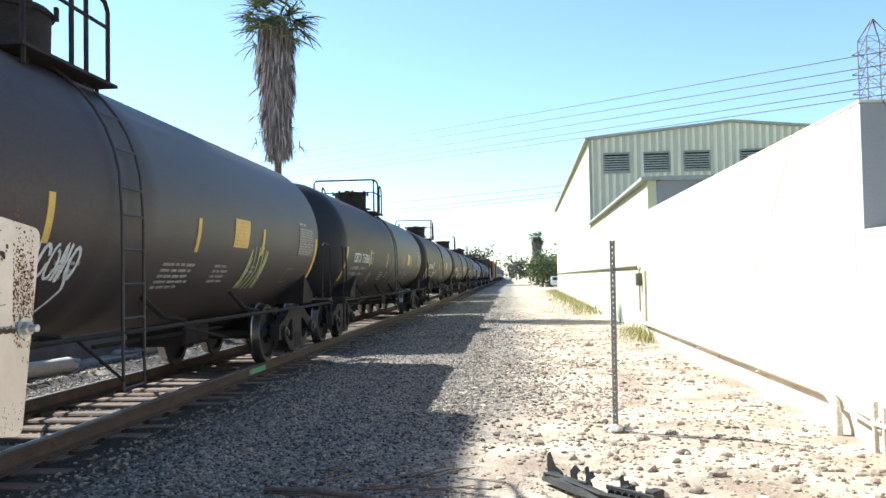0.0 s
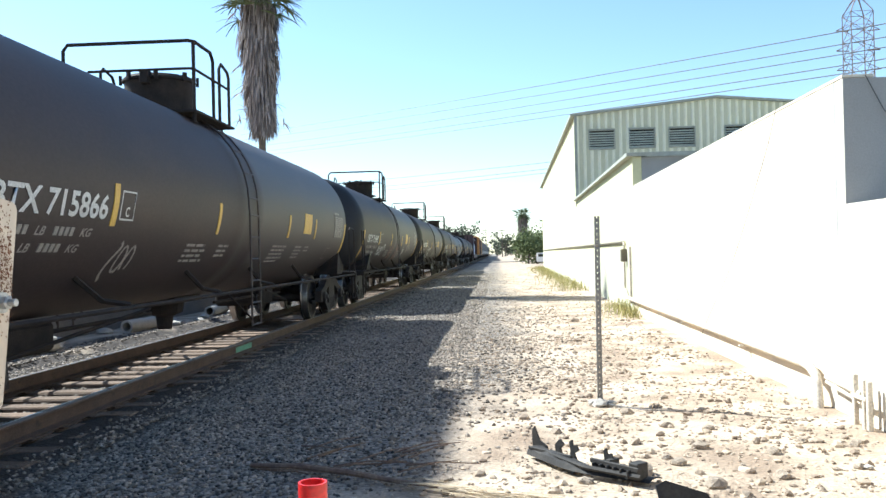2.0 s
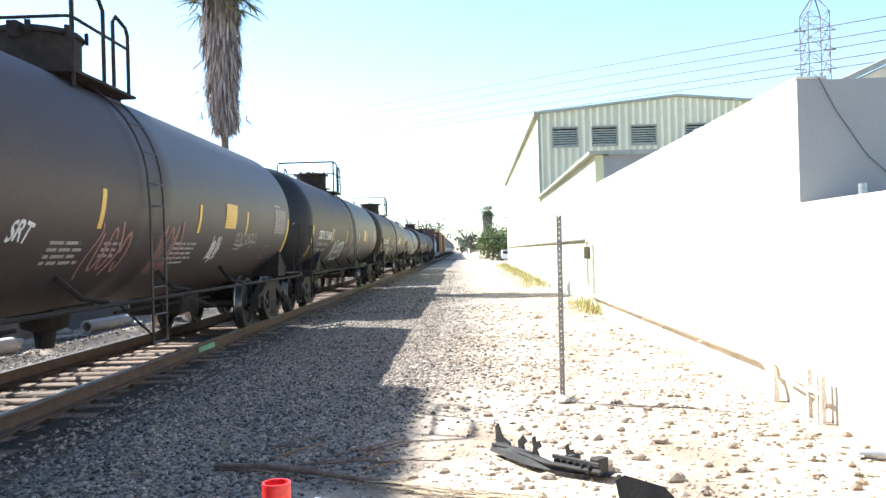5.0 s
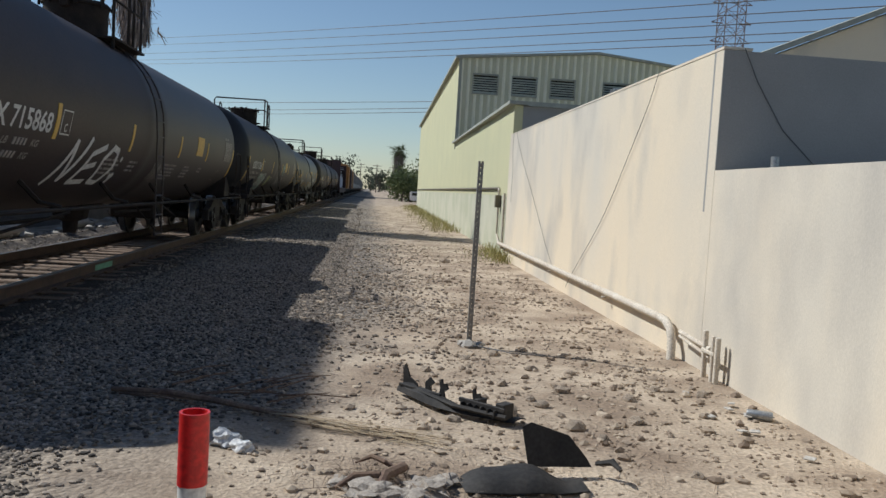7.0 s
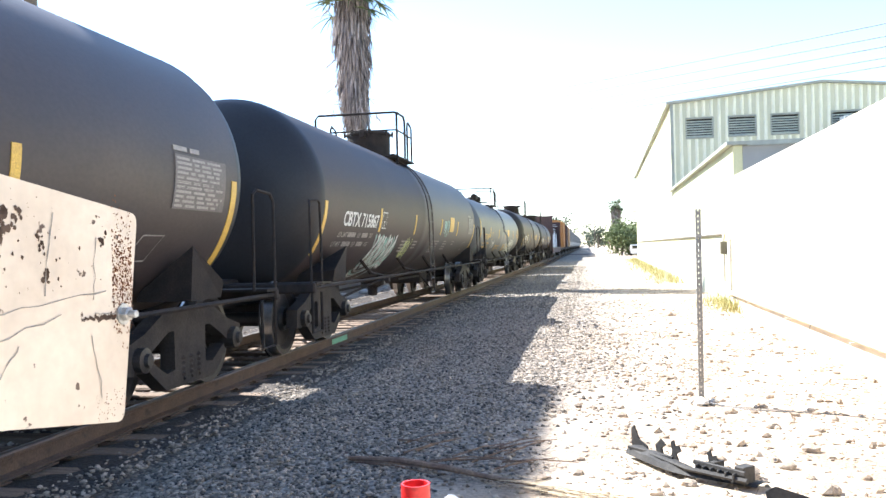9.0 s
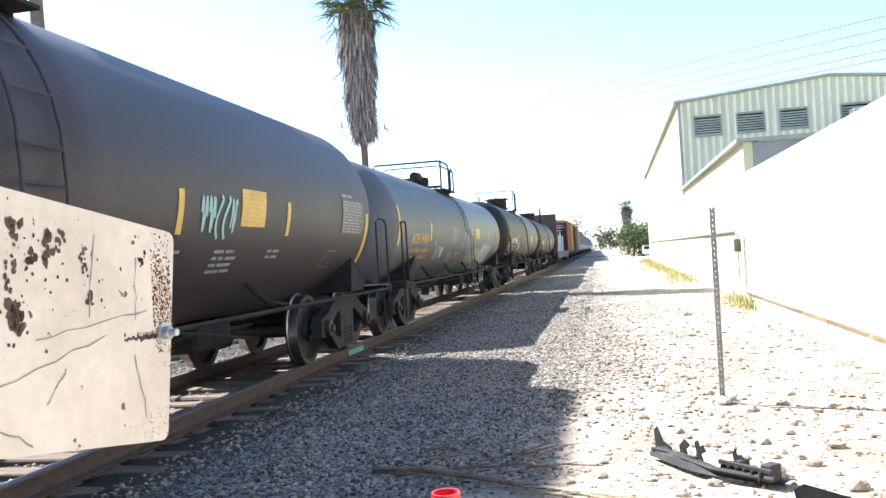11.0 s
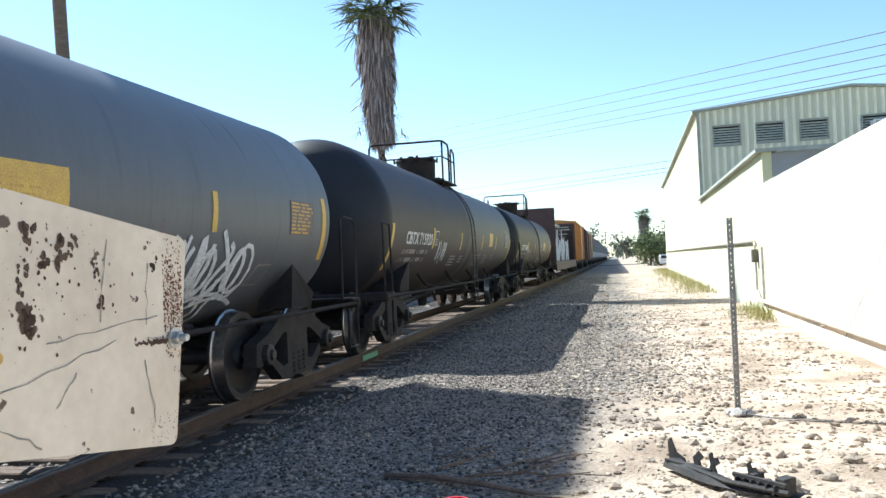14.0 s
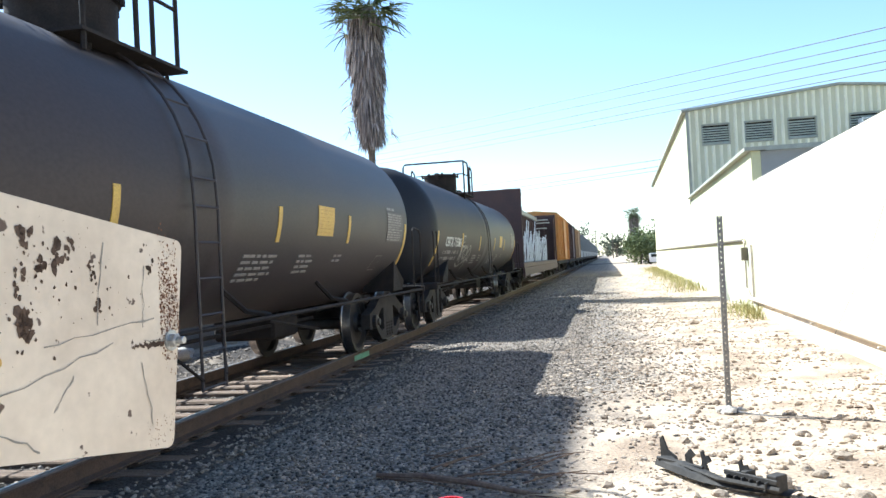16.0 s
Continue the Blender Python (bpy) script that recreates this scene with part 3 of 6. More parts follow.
def build_track():
    bed = empty("railway_track", pose(TX, 0, 0), "single railway track on weathered wooden ties", "railway track", kind="structure")
    prof = [(-0.07, 0), (0.07, 0), (0.07, 0.012), (0.012, 0.03), (0.012, 0.125), (0.036, 0.135), (0.036, 0.158), (0.028, 0.168), (-0.028, 0.168), (-0.036, 0.158),
            (-0.036, 0.135), (-0.012, 0.125), (-0.012, 0.03), (-0.07, 0.012)]
    lay = Matrix.Translation((0, -120, RZ - 0.168)) @ Matrix(((1, 0, 0, 0), (0, 0, 1, 0), (0, 1, 0, 0), (0, 0, 0, 1)))
    for s in (-1, 1):
        g = Geo().prism(prof, 900, Matrix.Translation((s * GAUGE, 0, 0)) @ lay)
        part("rail", g, [M["rail"], M["railtop"]], bed, "rusty steel rail with a dull brown head", pick=lambda p: int(p.normal.z > 0.5 and p.center.z > 0.1))
        part("worn_edge", Geo().box(*sorted((-s * 0.022 + s * GAUGE, -s * 0.031 + s * GAUGE)), -120, 780, RZ - 0.004, RZ + 0.0015), M["tread"], bed, "bright worn strip on the rail head")
    rng = random.Random(5)
    ties = []
    for k in range(4):
        ties.append(Geo().box(-1.25, 1.25, -0.11, 0.11, -0.16, RZ - 0.172 - 0.004 * k, 0.012 + 0.004 * k).mesh("tie", M["tie"]))
    plate = Geo().box(-0.1, 0.1, -0.17, 0.17, 0, 0.014, 0.004).mesh("tie_plate", M["rail"])
    for i in range(130):
        y = -6 + 0.5 * i
        ob = new("tie", ties[i % 4])
        ob.parent = bed
        ob.matrix_basis = pose(rng.uniform(-0.05, 0.05), y + rng.uniform(-0.03, 0.03), 0, 0, 0, rng.uniform(-1.2, 1.2))
        if 4 < y < 34:
            for s in (-1, 1):
                tp = new("tie_plate", plate)
                tp.parent = bed
                tp.matrix_basis = pose(s * GAUGE, y, RZ - 0.182)
    g = Geo()
    for i in range(560):
        y = 59 + 0.55 * i
        g.box(-1.25, 1.25, y - 0.11, y + 0.11, -0.1, RZ - 0.175)
    tagged(part("far_ties", g, M["tie"], bed), kind="stuff")
    mark = Geo().box(GAUGE + 0.013, GAUGE + 0.0165, 12.55, 13.35, RZ - 0.13, RZ - 0.05)
    part("paint_mark", mark, M["mint"], bed, "faded green paint mark on the rail web")


# ---- buildings along the path ----
def wall_x(y):
    return 2.53 + 0.0125 * (y - 6.0)


def green_x(y):
    return 2.74 + 0.0197 * (y - 19.0)


def wall_run(g, fx, y0, y1, z0, z1, thick, step=4.0):
    n = max(1, round((y1 - y0) / step))
    ys = [y0 + (y1 - y0) * i / n for i in range(n + 1)]
    v, f = [], []
    for y in ys:
        v += [(fx(y), y, z0), (fx(y) + thick, y, z0), (fx(y) + thick, y, z1), (fx(y), y, z1)]
    for i in range(n):
        a, b = 4 * i, 4 * i + 4
        f += [(a, b, b + 3, a + 3), (a + 1, a + 2, b + 2, b + 1), (a + 3, b + 3, b + 2, a + 2), (a, a + 1, b + 1, b)]
    f += [(0, 3, 2, 1), (4 * n, 4 * n + 1, 4 * n + 2, 4 * n + 3)]
    return g.add(v, f)


def build_stucco_building():
    b = empty("stucco_building", None, "low flat-roofed building with beige stucco walls", "building")
    part("wall", wall_run(Geo(), wall_x, 7.30, 19.20, -0.2, 2.815, 0.25), M["stucco"], b, "sunlit beige stucco wall with faint stains")
    part("low_wall", wall_run(Geo(), wall_x, -8.0, 7.295, -0.2, 1.765, 0.25), M["stucco"], b, "low beige stucco wall")
    x = wall_x(7.3)
    # front and end walls take the darker copy, shade painted in
    part("front_wall", Geo().box(x + 0.002, 16, 7.29, 7.5, 1.4, 2.81), M["shadeface"], b, "stucco wall with shade painted in as grey")
    part("end_wall", Geo().box(wall_x(19.2) + 0.26, 16, 19.0, 19.2, -0.2, 2.80), M["shadeface"], b)
    part("roof", Geo().box(x + 0.3, 16, 7.51, 18.98, 2.60, 2.70), M["roof"], b)
    part("low_roof", Geo().box(wall_x(0) + 0.3, 16, -8, 7.28, 1.55, 1.70), M["roof"], b)
    part("rear_wall", Geo().box(16, 16.2, -8, 19.2, -0.2, 2.81), M["stucco"], b)
    part("coping", wall_run(Geo(), lambda y: wall_x(y) - 0.006, 7.292, 19.205, 2.817, 2.84, 0.262), M["stucco"], b)
    vent = part("vent_pipe", Geo().lathe([(0.0, 1.9), (0.035, 1.9), (0.035, 1.68), (0.0, 1.68)], at=(x + 0.42, 7.05, 0), n=12), M["galv"], b, "short grey vent pipe on the ledge")
    # water pipe along the foot of the wall, with its elbow into the ground
    px = lambda y: wall_x(y) - 0.075
    run = [(px(y), y, 0.33) for y in (19.6, 16, 12, 9, 8.2)] + [(px(8) - 0.01, 8.0, 0.325), (px(7.8) - 0.02, 7.82, 0.27), (px(7.7) - 0.03, 7.74, 0.16), (px(7.7) - 0.04, 7.70, -0.1)]
    p = empty("water_pipe", pose(0, 0, 0), "thick painted pipe along the foot of the stucco wall", "pipe")
    part("pipe_run", Geo().tube(run, 0.042, 12), M["pipe"], p, smooth=True)
    for y in (10.2, 13.5, 16.8):
        part("pipe_bracket", Geo().box(px(y) - 0.05, wall_x(y), y - 0.02, y + 0.02, 0.26, 0.28, 0.004), M["pipe"], p)
    g = empty("pipe_stand", pose(0, 0, 0), "short weathered posts with a cross pipe at the wall foot", "pipe stand")
    for y, h in ((6.98, 0.40), (6.80, 0.38), (6.72, 0.38)):
        part("post", Geo().box(px(y) - 0.035, px(y) + 0.005, y - 0.02, y + 0.02, -0.1, h, 0.006), M["pipe"], g)
    part("cross_pipe", Geo().tube([(px(7.6), 7.62, 0.28), (px(7), 6.9, 0.25)], 0.022, 8), M["pipe"], g)
    part("lower_pipe", Geo().tube([(px(7.6), 7.62, 0.24), (px(7), 6.9, 0.18)], 0.016, 8), M["pipe"], g)
    part("rung", Geo().box(px(6.9) - 0.045, px(6.9) - 0.02, 6.74, 7.0, 0.22, 0.25, 0.004), M["pipe"], g)
    # cables hanging over the wall
    for k, (ya, yb, low, r) in enumerate(((8.95, 12.6, 0.12, 0.0035), (18.2, 13.6, 0.30, 0.003), (18.6, 18.4, 1.3, 0.003))):
        pts = []
        for i in range(17):
            t = i / 16
            y = ya + (yb - ya) * t + 0.05 * math.sin(9 * t)
            pts.append((wall_x(y) - 0.025, y, 2.83 + (low - 2.83) * (t ** 0.9 if k else t ** 0.8)))
        pts.insert(0, (wall_x(ya) + 0.15, ya, 2.85))
        c = new("wall_cable", Geo().tube(pts, r, 6).mesh("wall_cable", M["wire"]))
        tagged(c, "thin dark cable hanging down a stucco wall", "cable", "cables on the wall")


def build_green_building():
    b = empty("green_building", None, "tall pale green metal warehouse with a gabled roof", "warehouse")
    y1, ym = 75.0, 35.7
    part("low_side_wall", wall_run(Geo(), green_x, 19.21, ym, 1.45, 3.52, 0.2), M["green"], b, "pale green painted side wall")
    part("low_side_band", wall_run(Geo(), lambda y: green_x(y) - 0.004, 19.21, ym, -0.2, 1.448, 0.2), M["band"], b, "pale patched green paint on the lower wall")
    part("side_wall", wall_run(Geo(), green_x, ym + 0.002, y1, 1.45, 7.10, 0.2), M["green"], b, "pale green side wall")
    part("side_band", wall_run(Geo(), lambda y: green_x(y) - 0.004, ym + 0.002, y1, -0.2, 1.448, 0.2), M["band"], b)
    # lean-to front shares the shade-grey colour
    part("low_front_wall", Geo().box(green_x(19) + 0.21, 16, 19.21, 19.35, 2.0, 3.5), M["shadeface"], b, "lean-to front wall with shade painted in as grey")
    part("low_roof", Geo().box(green_x(27) + 0.25, 16, 19.36, 35.68, 3.42, 3.53), M["roof"], b)
    part("low_eave", wall_run(Geo(), lambda y: green_x(y) - 0.14, 19.10, ym, 3.525, 3.60, 0.45), M["trim"], b, "grey eave strip")
    part("low_front_trim", Geo().box(green_x(19) + 0.3, 16, 19.09, 19.20, 3.50, 3.60), M["trim"], b)
    # gable front with upright ribs
    xl, xp, xr, ze, zp = green_x(ym), 8.95, 14.85, 7.10, 7.66
    top = lambda x: ze + (zp - ze) * (1 - abs(x - xp) / (xp - xl)) if x <= xr else ze
    wins = [(3.69, 4.70), (5.35, 6.36), (7.00, 8.01), (9.30, 10.31)]
    cuts = sorted({xl, xp, xr, *[a for w in wins for a in w]})
    for a, c in zip(cuts, cuts[1:]):
        holes = any(abs(a - w[0]) < 1e-6 for w in wins)
        bands = [(3.3, 5.72), (6.46, None)] if holes else [(3.3, None)]
        for lo, hi in bands:
            v = [(a, ym, lo), (c, ym, lo), (c, ym, hi or top(c)), (a, ym, hi or top(a))]
            v += [(p[0], ym + 0.12, p[2]) for p in v]
            part("gable_panel", Geo().add(v, [(0, 1, 2, 3), (4, 7, 6, 5), (0, 4, 5, 1), (1, 5, 6, 2), (2, 6, 7, 3), (3, 7, 4, 0)]), M["cladding"], b, "shaded pale green ribbed metal gable wall")
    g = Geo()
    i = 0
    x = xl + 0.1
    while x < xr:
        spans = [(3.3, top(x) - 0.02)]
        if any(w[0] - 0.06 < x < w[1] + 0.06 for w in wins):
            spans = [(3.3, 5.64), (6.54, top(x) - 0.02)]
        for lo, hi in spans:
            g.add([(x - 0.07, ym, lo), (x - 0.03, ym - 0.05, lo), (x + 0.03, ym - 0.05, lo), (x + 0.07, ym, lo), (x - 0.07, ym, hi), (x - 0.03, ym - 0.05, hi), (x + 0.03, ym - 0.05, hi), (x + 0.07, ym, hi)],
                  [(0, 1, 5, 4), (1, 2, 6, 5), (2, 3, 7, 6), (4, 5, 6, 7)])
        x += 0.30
    # ribs brightened by colour to stand out on the unlit gable
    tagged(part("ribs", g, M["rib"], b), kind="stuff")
    for a, c in wins:
        w = part("louvre", Geo().box(a - 0.05, c + 0.05, ym - 0.055, ym + 0.0, 5.66, 5.72).box(a - 0.05, c + 0.05, ym - 0.055, ym, 6.46, 6.52)
                 .box(a - 0.05, a, ym - 0.055, ym, 5.721, 6.459).box(c, c + 0.05, ym - 0.055, ym, 5.721, 6.459), M["trim"], b, "louvred vent with a grey frame")
        # near-black sheet: darkness behind the slats put into its colour
        part("backing", Geo().box(a, c, ym + 0.1, ym + 0.118, 5.72, 6.46), M["dark"], w)
        for k in range(7):
            z = 5.76 + 0.1 * k
            m = pose((a + c) / 2, ym + 0.03, z, 38)
            part("slat", Geo().box(-(c - a) / 2, (c - a) / 2, -0.05, 0.05, -0.006, 0.006, m=m), M["louvre"], w)
    ac = empty("air_conditioner", pose(9.55, ym - 0.02, 5.74), "white boxed air conditioner in a vent opening", "air conditioner")
    part("casing", Geo().box(0, 0.7, -0.55, 0, 0, 0.5, 0.02), M["whiteplastic"], ac)
    part("grille", Geo().box(0.06, 0.64, -0.562, -0.55, 0.06, 0.44, 0.003), M["trim"], ac)
    # roof slabs and trims
    for xa, xb, za, zb in ((xl - 0.18, xp, ze - 0.02, zp), (xp, xr + 0.18, zp, ze - 0.02)):
        sx = 0.0197
        v = []
        for y in (ym - 0.16, y1 + 0.1):
            o = sx * (y - ym)
            v += [(xa + o, y, za), (xb + o, y, zb), (xb + o, y, zb + 0.10), (xa + o, y, za + 0.10)]
        part("roof", Geo().add(v, [(0, 1, 2, 3), (4, 7, 6, 5), (0, 4, 5, 1), (1, 5, 6, 2), (2, 6, 7, 3), (3, 7, 4, 0)]), M["trim"], b, "grey metal roof")
    part("end_wall", Geo().box(green_x(y1) + 0.2, 16, y1 - 0.2, y1, -0.2, 7.1), M["green"], b)
    part("rear_wall", Geo().box(16.05, 16.25, 19, y1, -0.2, 7.1), M["green"], b)
    part("corner_trim", Geo().box(xl - 0.03, xl + 0.09, ym - 0.06, ym - 0.001, 3.3, 7.1), M["trim"], b)
    # conduit with its box
    c = empty("wall_conduit", None, "dark electric conduit and box on the green wall", "conduit")
    gx = lambda y: green_x(y) - 0.05
    part("pipe_run", Geo().tube([(gx(74), 74, 1.58), (gx(55), 55, 1.60), (gx(20.7), 20.7, 1.62)], 0.032, 6), M["conduit"], c)
    part("drop_pipe", Geo().tube([(gx(20.7), 20.7, 1.62), (gx(20.6), 20.62, 1.55), (gx(20.6), 20.6, 0.5), (gx(20.2), 20.2, 0.34), (wall_x(19) - 0.075, 19.6, 0.33)], 0.025, 8), M["pipe"], c)
    part("box", Geo().box(gx(20.5) - 0.1, gx(20.5) + 0.05, 20.42, 20.58, 1.15, 1.45, 0.01), M["conduit"], c)
    part("side_pipe", Geo().tube([(gx(19.6), 19.6, 1.5), (gx(19.6), 19.6, 0.2)], 0.03, 8), M["pipe"], c)


def build_back_building():
    b = empty("gabled_building", None, "pale beige gabled building behind the stucco building", "building")
    v = [(7.2, 17.02, 0), (24, 17.02, 0), (24, 17.02, 4.0), (15.0, 17.02, 7.8), (7.2, 17.02, 4.43), (7.2, 18.5, 0), (24, 18.5, 0), (24, 18.5, 4.0), (15.0, 18.5, 7.8), (7.2, 18.5, 4.43)]
    part("wall", Geo().add(v, [(0, 1, 2, 3, 4), (9, 8, 7, 6, 5), (0, 5, 6, 1), (1, 6, 7, 2), (4, 9, 5, 0)]), M["stucco"], b)
    part("roof", Geo().prism([(6.8, 4.30), (15.0, 7.85), (24.3, 3.95), (24.3, 4.05), (15.0, 7.97), (6.8, 4.42)], 1.9, Matrix.Translation((0, 16.8, 0)) @ Matrix(((1, 0, 0, 0), (0, 0, 1, 0), (0, 1, 0, 0), (0, 0, 0, 1)))), M["trim"], b)


# ---- train ----
R, ZC = 1.31, 2.05            # tank radius and height of its middle above the rails
PITCH, SPEED, START = 17.4, 6.565, 7.48


SKIN = [R, ZC]


def on_tank(u, w, off=0.006, r=None):
    """u metres along the car, w metres of arc above the tank's middle, on the side that faces the path."""
    r = r or SKIN[0]
    a = w / r
    return Vector(((r + off) * math.cos(a), u, SKIN[1] + (r + off) * math.sin(a)))


def patch(u0, u1, w0, w1, off=0.006, skew=0.0, n=8, r=None):
    g = Geo()
    v, f = [], []
    for i in range(n + 1):
        w = w0 + (w1 - w0) * i / n
        s = skew * (w - w0)
        for o in (off, off - 0.008):
            v += [on_tank(u0 + s, w, o, r), on_tank(u1 + s, w, o, r)]
    for i in range(n):
        a, b = 4 * i, 4 * i + 4
        f += [(a, a + 1, b + 1, b), (a, b, b + 2, a + 2), (a + 1, a + 3, b + 3, b + 1)]
    f += [(0, 2, 3, 1), (4 * n, 4 * n + 1, 4 * n + 3, 4 * n + 2)]
    return g.add(v, f)


def stroke(g, pts, width=0.028, off=0.007):
    """A sprayed line of even width on the tank."""
    p = [Vector(q) for q in pts]
    v, f = [], []
    for i, q in enumerate(p):
        d = (p[min(i + 1, len(p) - 1)] - p[max(i - 1, 0)])
        d = d.normalized() if d.length > 1e-6 else Vector((1, 0))
        s = Vector((-d.y, d.x)) * width / 2
        for e in (q + s, q - s):
            v.append(on_tank(e.x, e.y, off))
    f = [(2 * i, 2 * i + 1, 2 * i + 3, 2 * i + 2) for i in range(len(p) - 1)]
    return g.add(v, f)


def scrawl(seed, u, w, wide, high, letters=5, width=0.03, flourish=True):
    """A tag: joined loops and slashes that read as no word."""
    rng = random.Random(seed)
    g = Geo()
    for k in range(letters):
        cu = u + wide * (k + 0.5) / letters
        lw = wide / letters * 0.62
        kind = rng.randrange(4)
        a0, turns = rng.uniform(0, 6.28), rng.uniform(0.7, 1.3)
        pts = []
        for i in range(15):
            t = i / 14
            if kind == 0:
                a = a0 + 6.28 * turns * t
                pts.append((cu + lw * 0.7 * math.cos(a), w + high * 0.5 + high * 0.45 * math.sin(a) * (1 - 0.3 * t)))
            elif kind == 1:
                pts.append((cu + lw * (-0.6 + 1.2 * t), w + high * (0.5 + 0.48 * math.sin(9.5 * t + a0))))
            elif kind == 2:
                pts.append((cu + lw * 0.6 * math.sin(6.28 * t + 0.4), w + high * (1 - t) + 0.05 * math.sin(5 * t)))
            else:
                pts.append((cu + lw * (0.6 - 1.1 * abs(2 * t - 1)), w + high * (1.05 * t)))
        stroke(g, pts, width * rng.uniform(0.8, 1.2))
    if flourish:
        stroke(g, [(u + wide * (t / 12) * 1.05, w - high * (0.15 + 0.25 * math.sin(t * 0.5))) for t in range(13)], width * 0.8)
        stroke(g, [(u + wide * (0.8 + 0.02 * math.sin(t)), w + high * (0.4 - 0.09 * t)) for t in range(13)], width * 0.8)
    return g


def wheelset_mesh():
    g = Geo()
    for s in (-1, 1):
        rim = [(0.09, 0.06), (0.14, 0.09), (0.16, 0.035), (0.34, 0.02), (0.39, 0.07), (0.452, 0.07), (0.457, 0.03), (0.462, -0.05), (0.485, -0.06), (0.485, -0.085), (0.40, -0.085), (0.38, -0.02), (0.16, -0.03), (0.09, -0.09)]
        g.lathe([(r, s * (GAUGE + h)) for r, h in rim], "x", n=28)
    g.lathe([(0.0, -1.02), (0.075, -1.02), (0.075, -0.66), (0.095, -0.66), (0.085, 0), (0.095, 0.66), (0.075, 0.66), (0.075, 1.02), (0.0, 1.02)], "x", n=14)
    return g.mesh("wheelset", [M["steel"], M["tread"]], smooth=True,
                  pick=lambda p: int(0.447 < math.hypot(p.center.y, p.center.z) < 0.48))


def truck_parts(car, yc, wheel):
    """A three-piece bogie with two wheelsets, parts of the car."""
    tr = part("truck", Geo().box(-1.0, 1.0, yc - 0.19, yc + 0.19, 0.42, 0.68, 0.03).box(-0.3, 0.3, yc - 0.25, yc + 0.25, 0.68, 0.80, 0.02), M["cast"], car)
    for s in (-1, 1):
        x = s * 1.0
        frame_line = [(-1.12, 0.36), (-1.10, 0.58), (-0.80, 0.66), (-0.45, 0.82), (0.45, 0.82), (0.80, 0.66), (1.10, 0.58), (1.12, 0.36), (0.98, 0.34), (0.70, 0.50), (0.40, 0.64), (0.30, 0.64),
                      (0.30, 0.30), (0.44, 0.28), (0.70, 0.42), (0.74, 0.34), (0.45, 0.14), (-0.45, 0.14), (-0.74, 0.34), (-0.70, 0.42), (-0.44, 0.28), (-0.30, 0.30), (-0.30, 0.64), (-0.40, 0.64), (-0.70, 0.50), (-0.98, 0.34)]
        lay = Matrix.Translation((x - 0.07, yc, 0)) @ Matrix(((0, 0, 1, 0), (1, 0, 0, 0), (0, 1, 0, 0), (0, 0, 0, 1)))
        part("side_frame", Geo().prism(frame_line, 0.14, lay), M["cast"], tr, "cast iron side frame")
        for d in (-0.15, 0.0, 0.15):
            pts = [(x + 0.072 * math.cos(a * 1.05), yc + d + 0.072 * math.sin(a * 1.05), 0.20 + 0.0078 * a) for a in range(30)]
            part("spring", Geo().tube(pts, 0.02, 5), M["cast"], tr)
        for d in (-0.89, 0.89):
            part("bearing_cap", Geo().lathe([(0.0, s * 0.17), (0.05, s * 0.17), (0.06, s * 0.14), (0.105, s * 0.13), (0.115, s * 0.0), (0.0, 0.0)], "x", at=(x, yc + d, 0.457), n=14), M["steel"], tr)
    for d in (-0.89, 0.89):
        w = part("wheelset", wheel, None, tr, "steel wheels with bright treads on an axle")
        w.matrix_basis = pose(0, yc + d, 0.457)


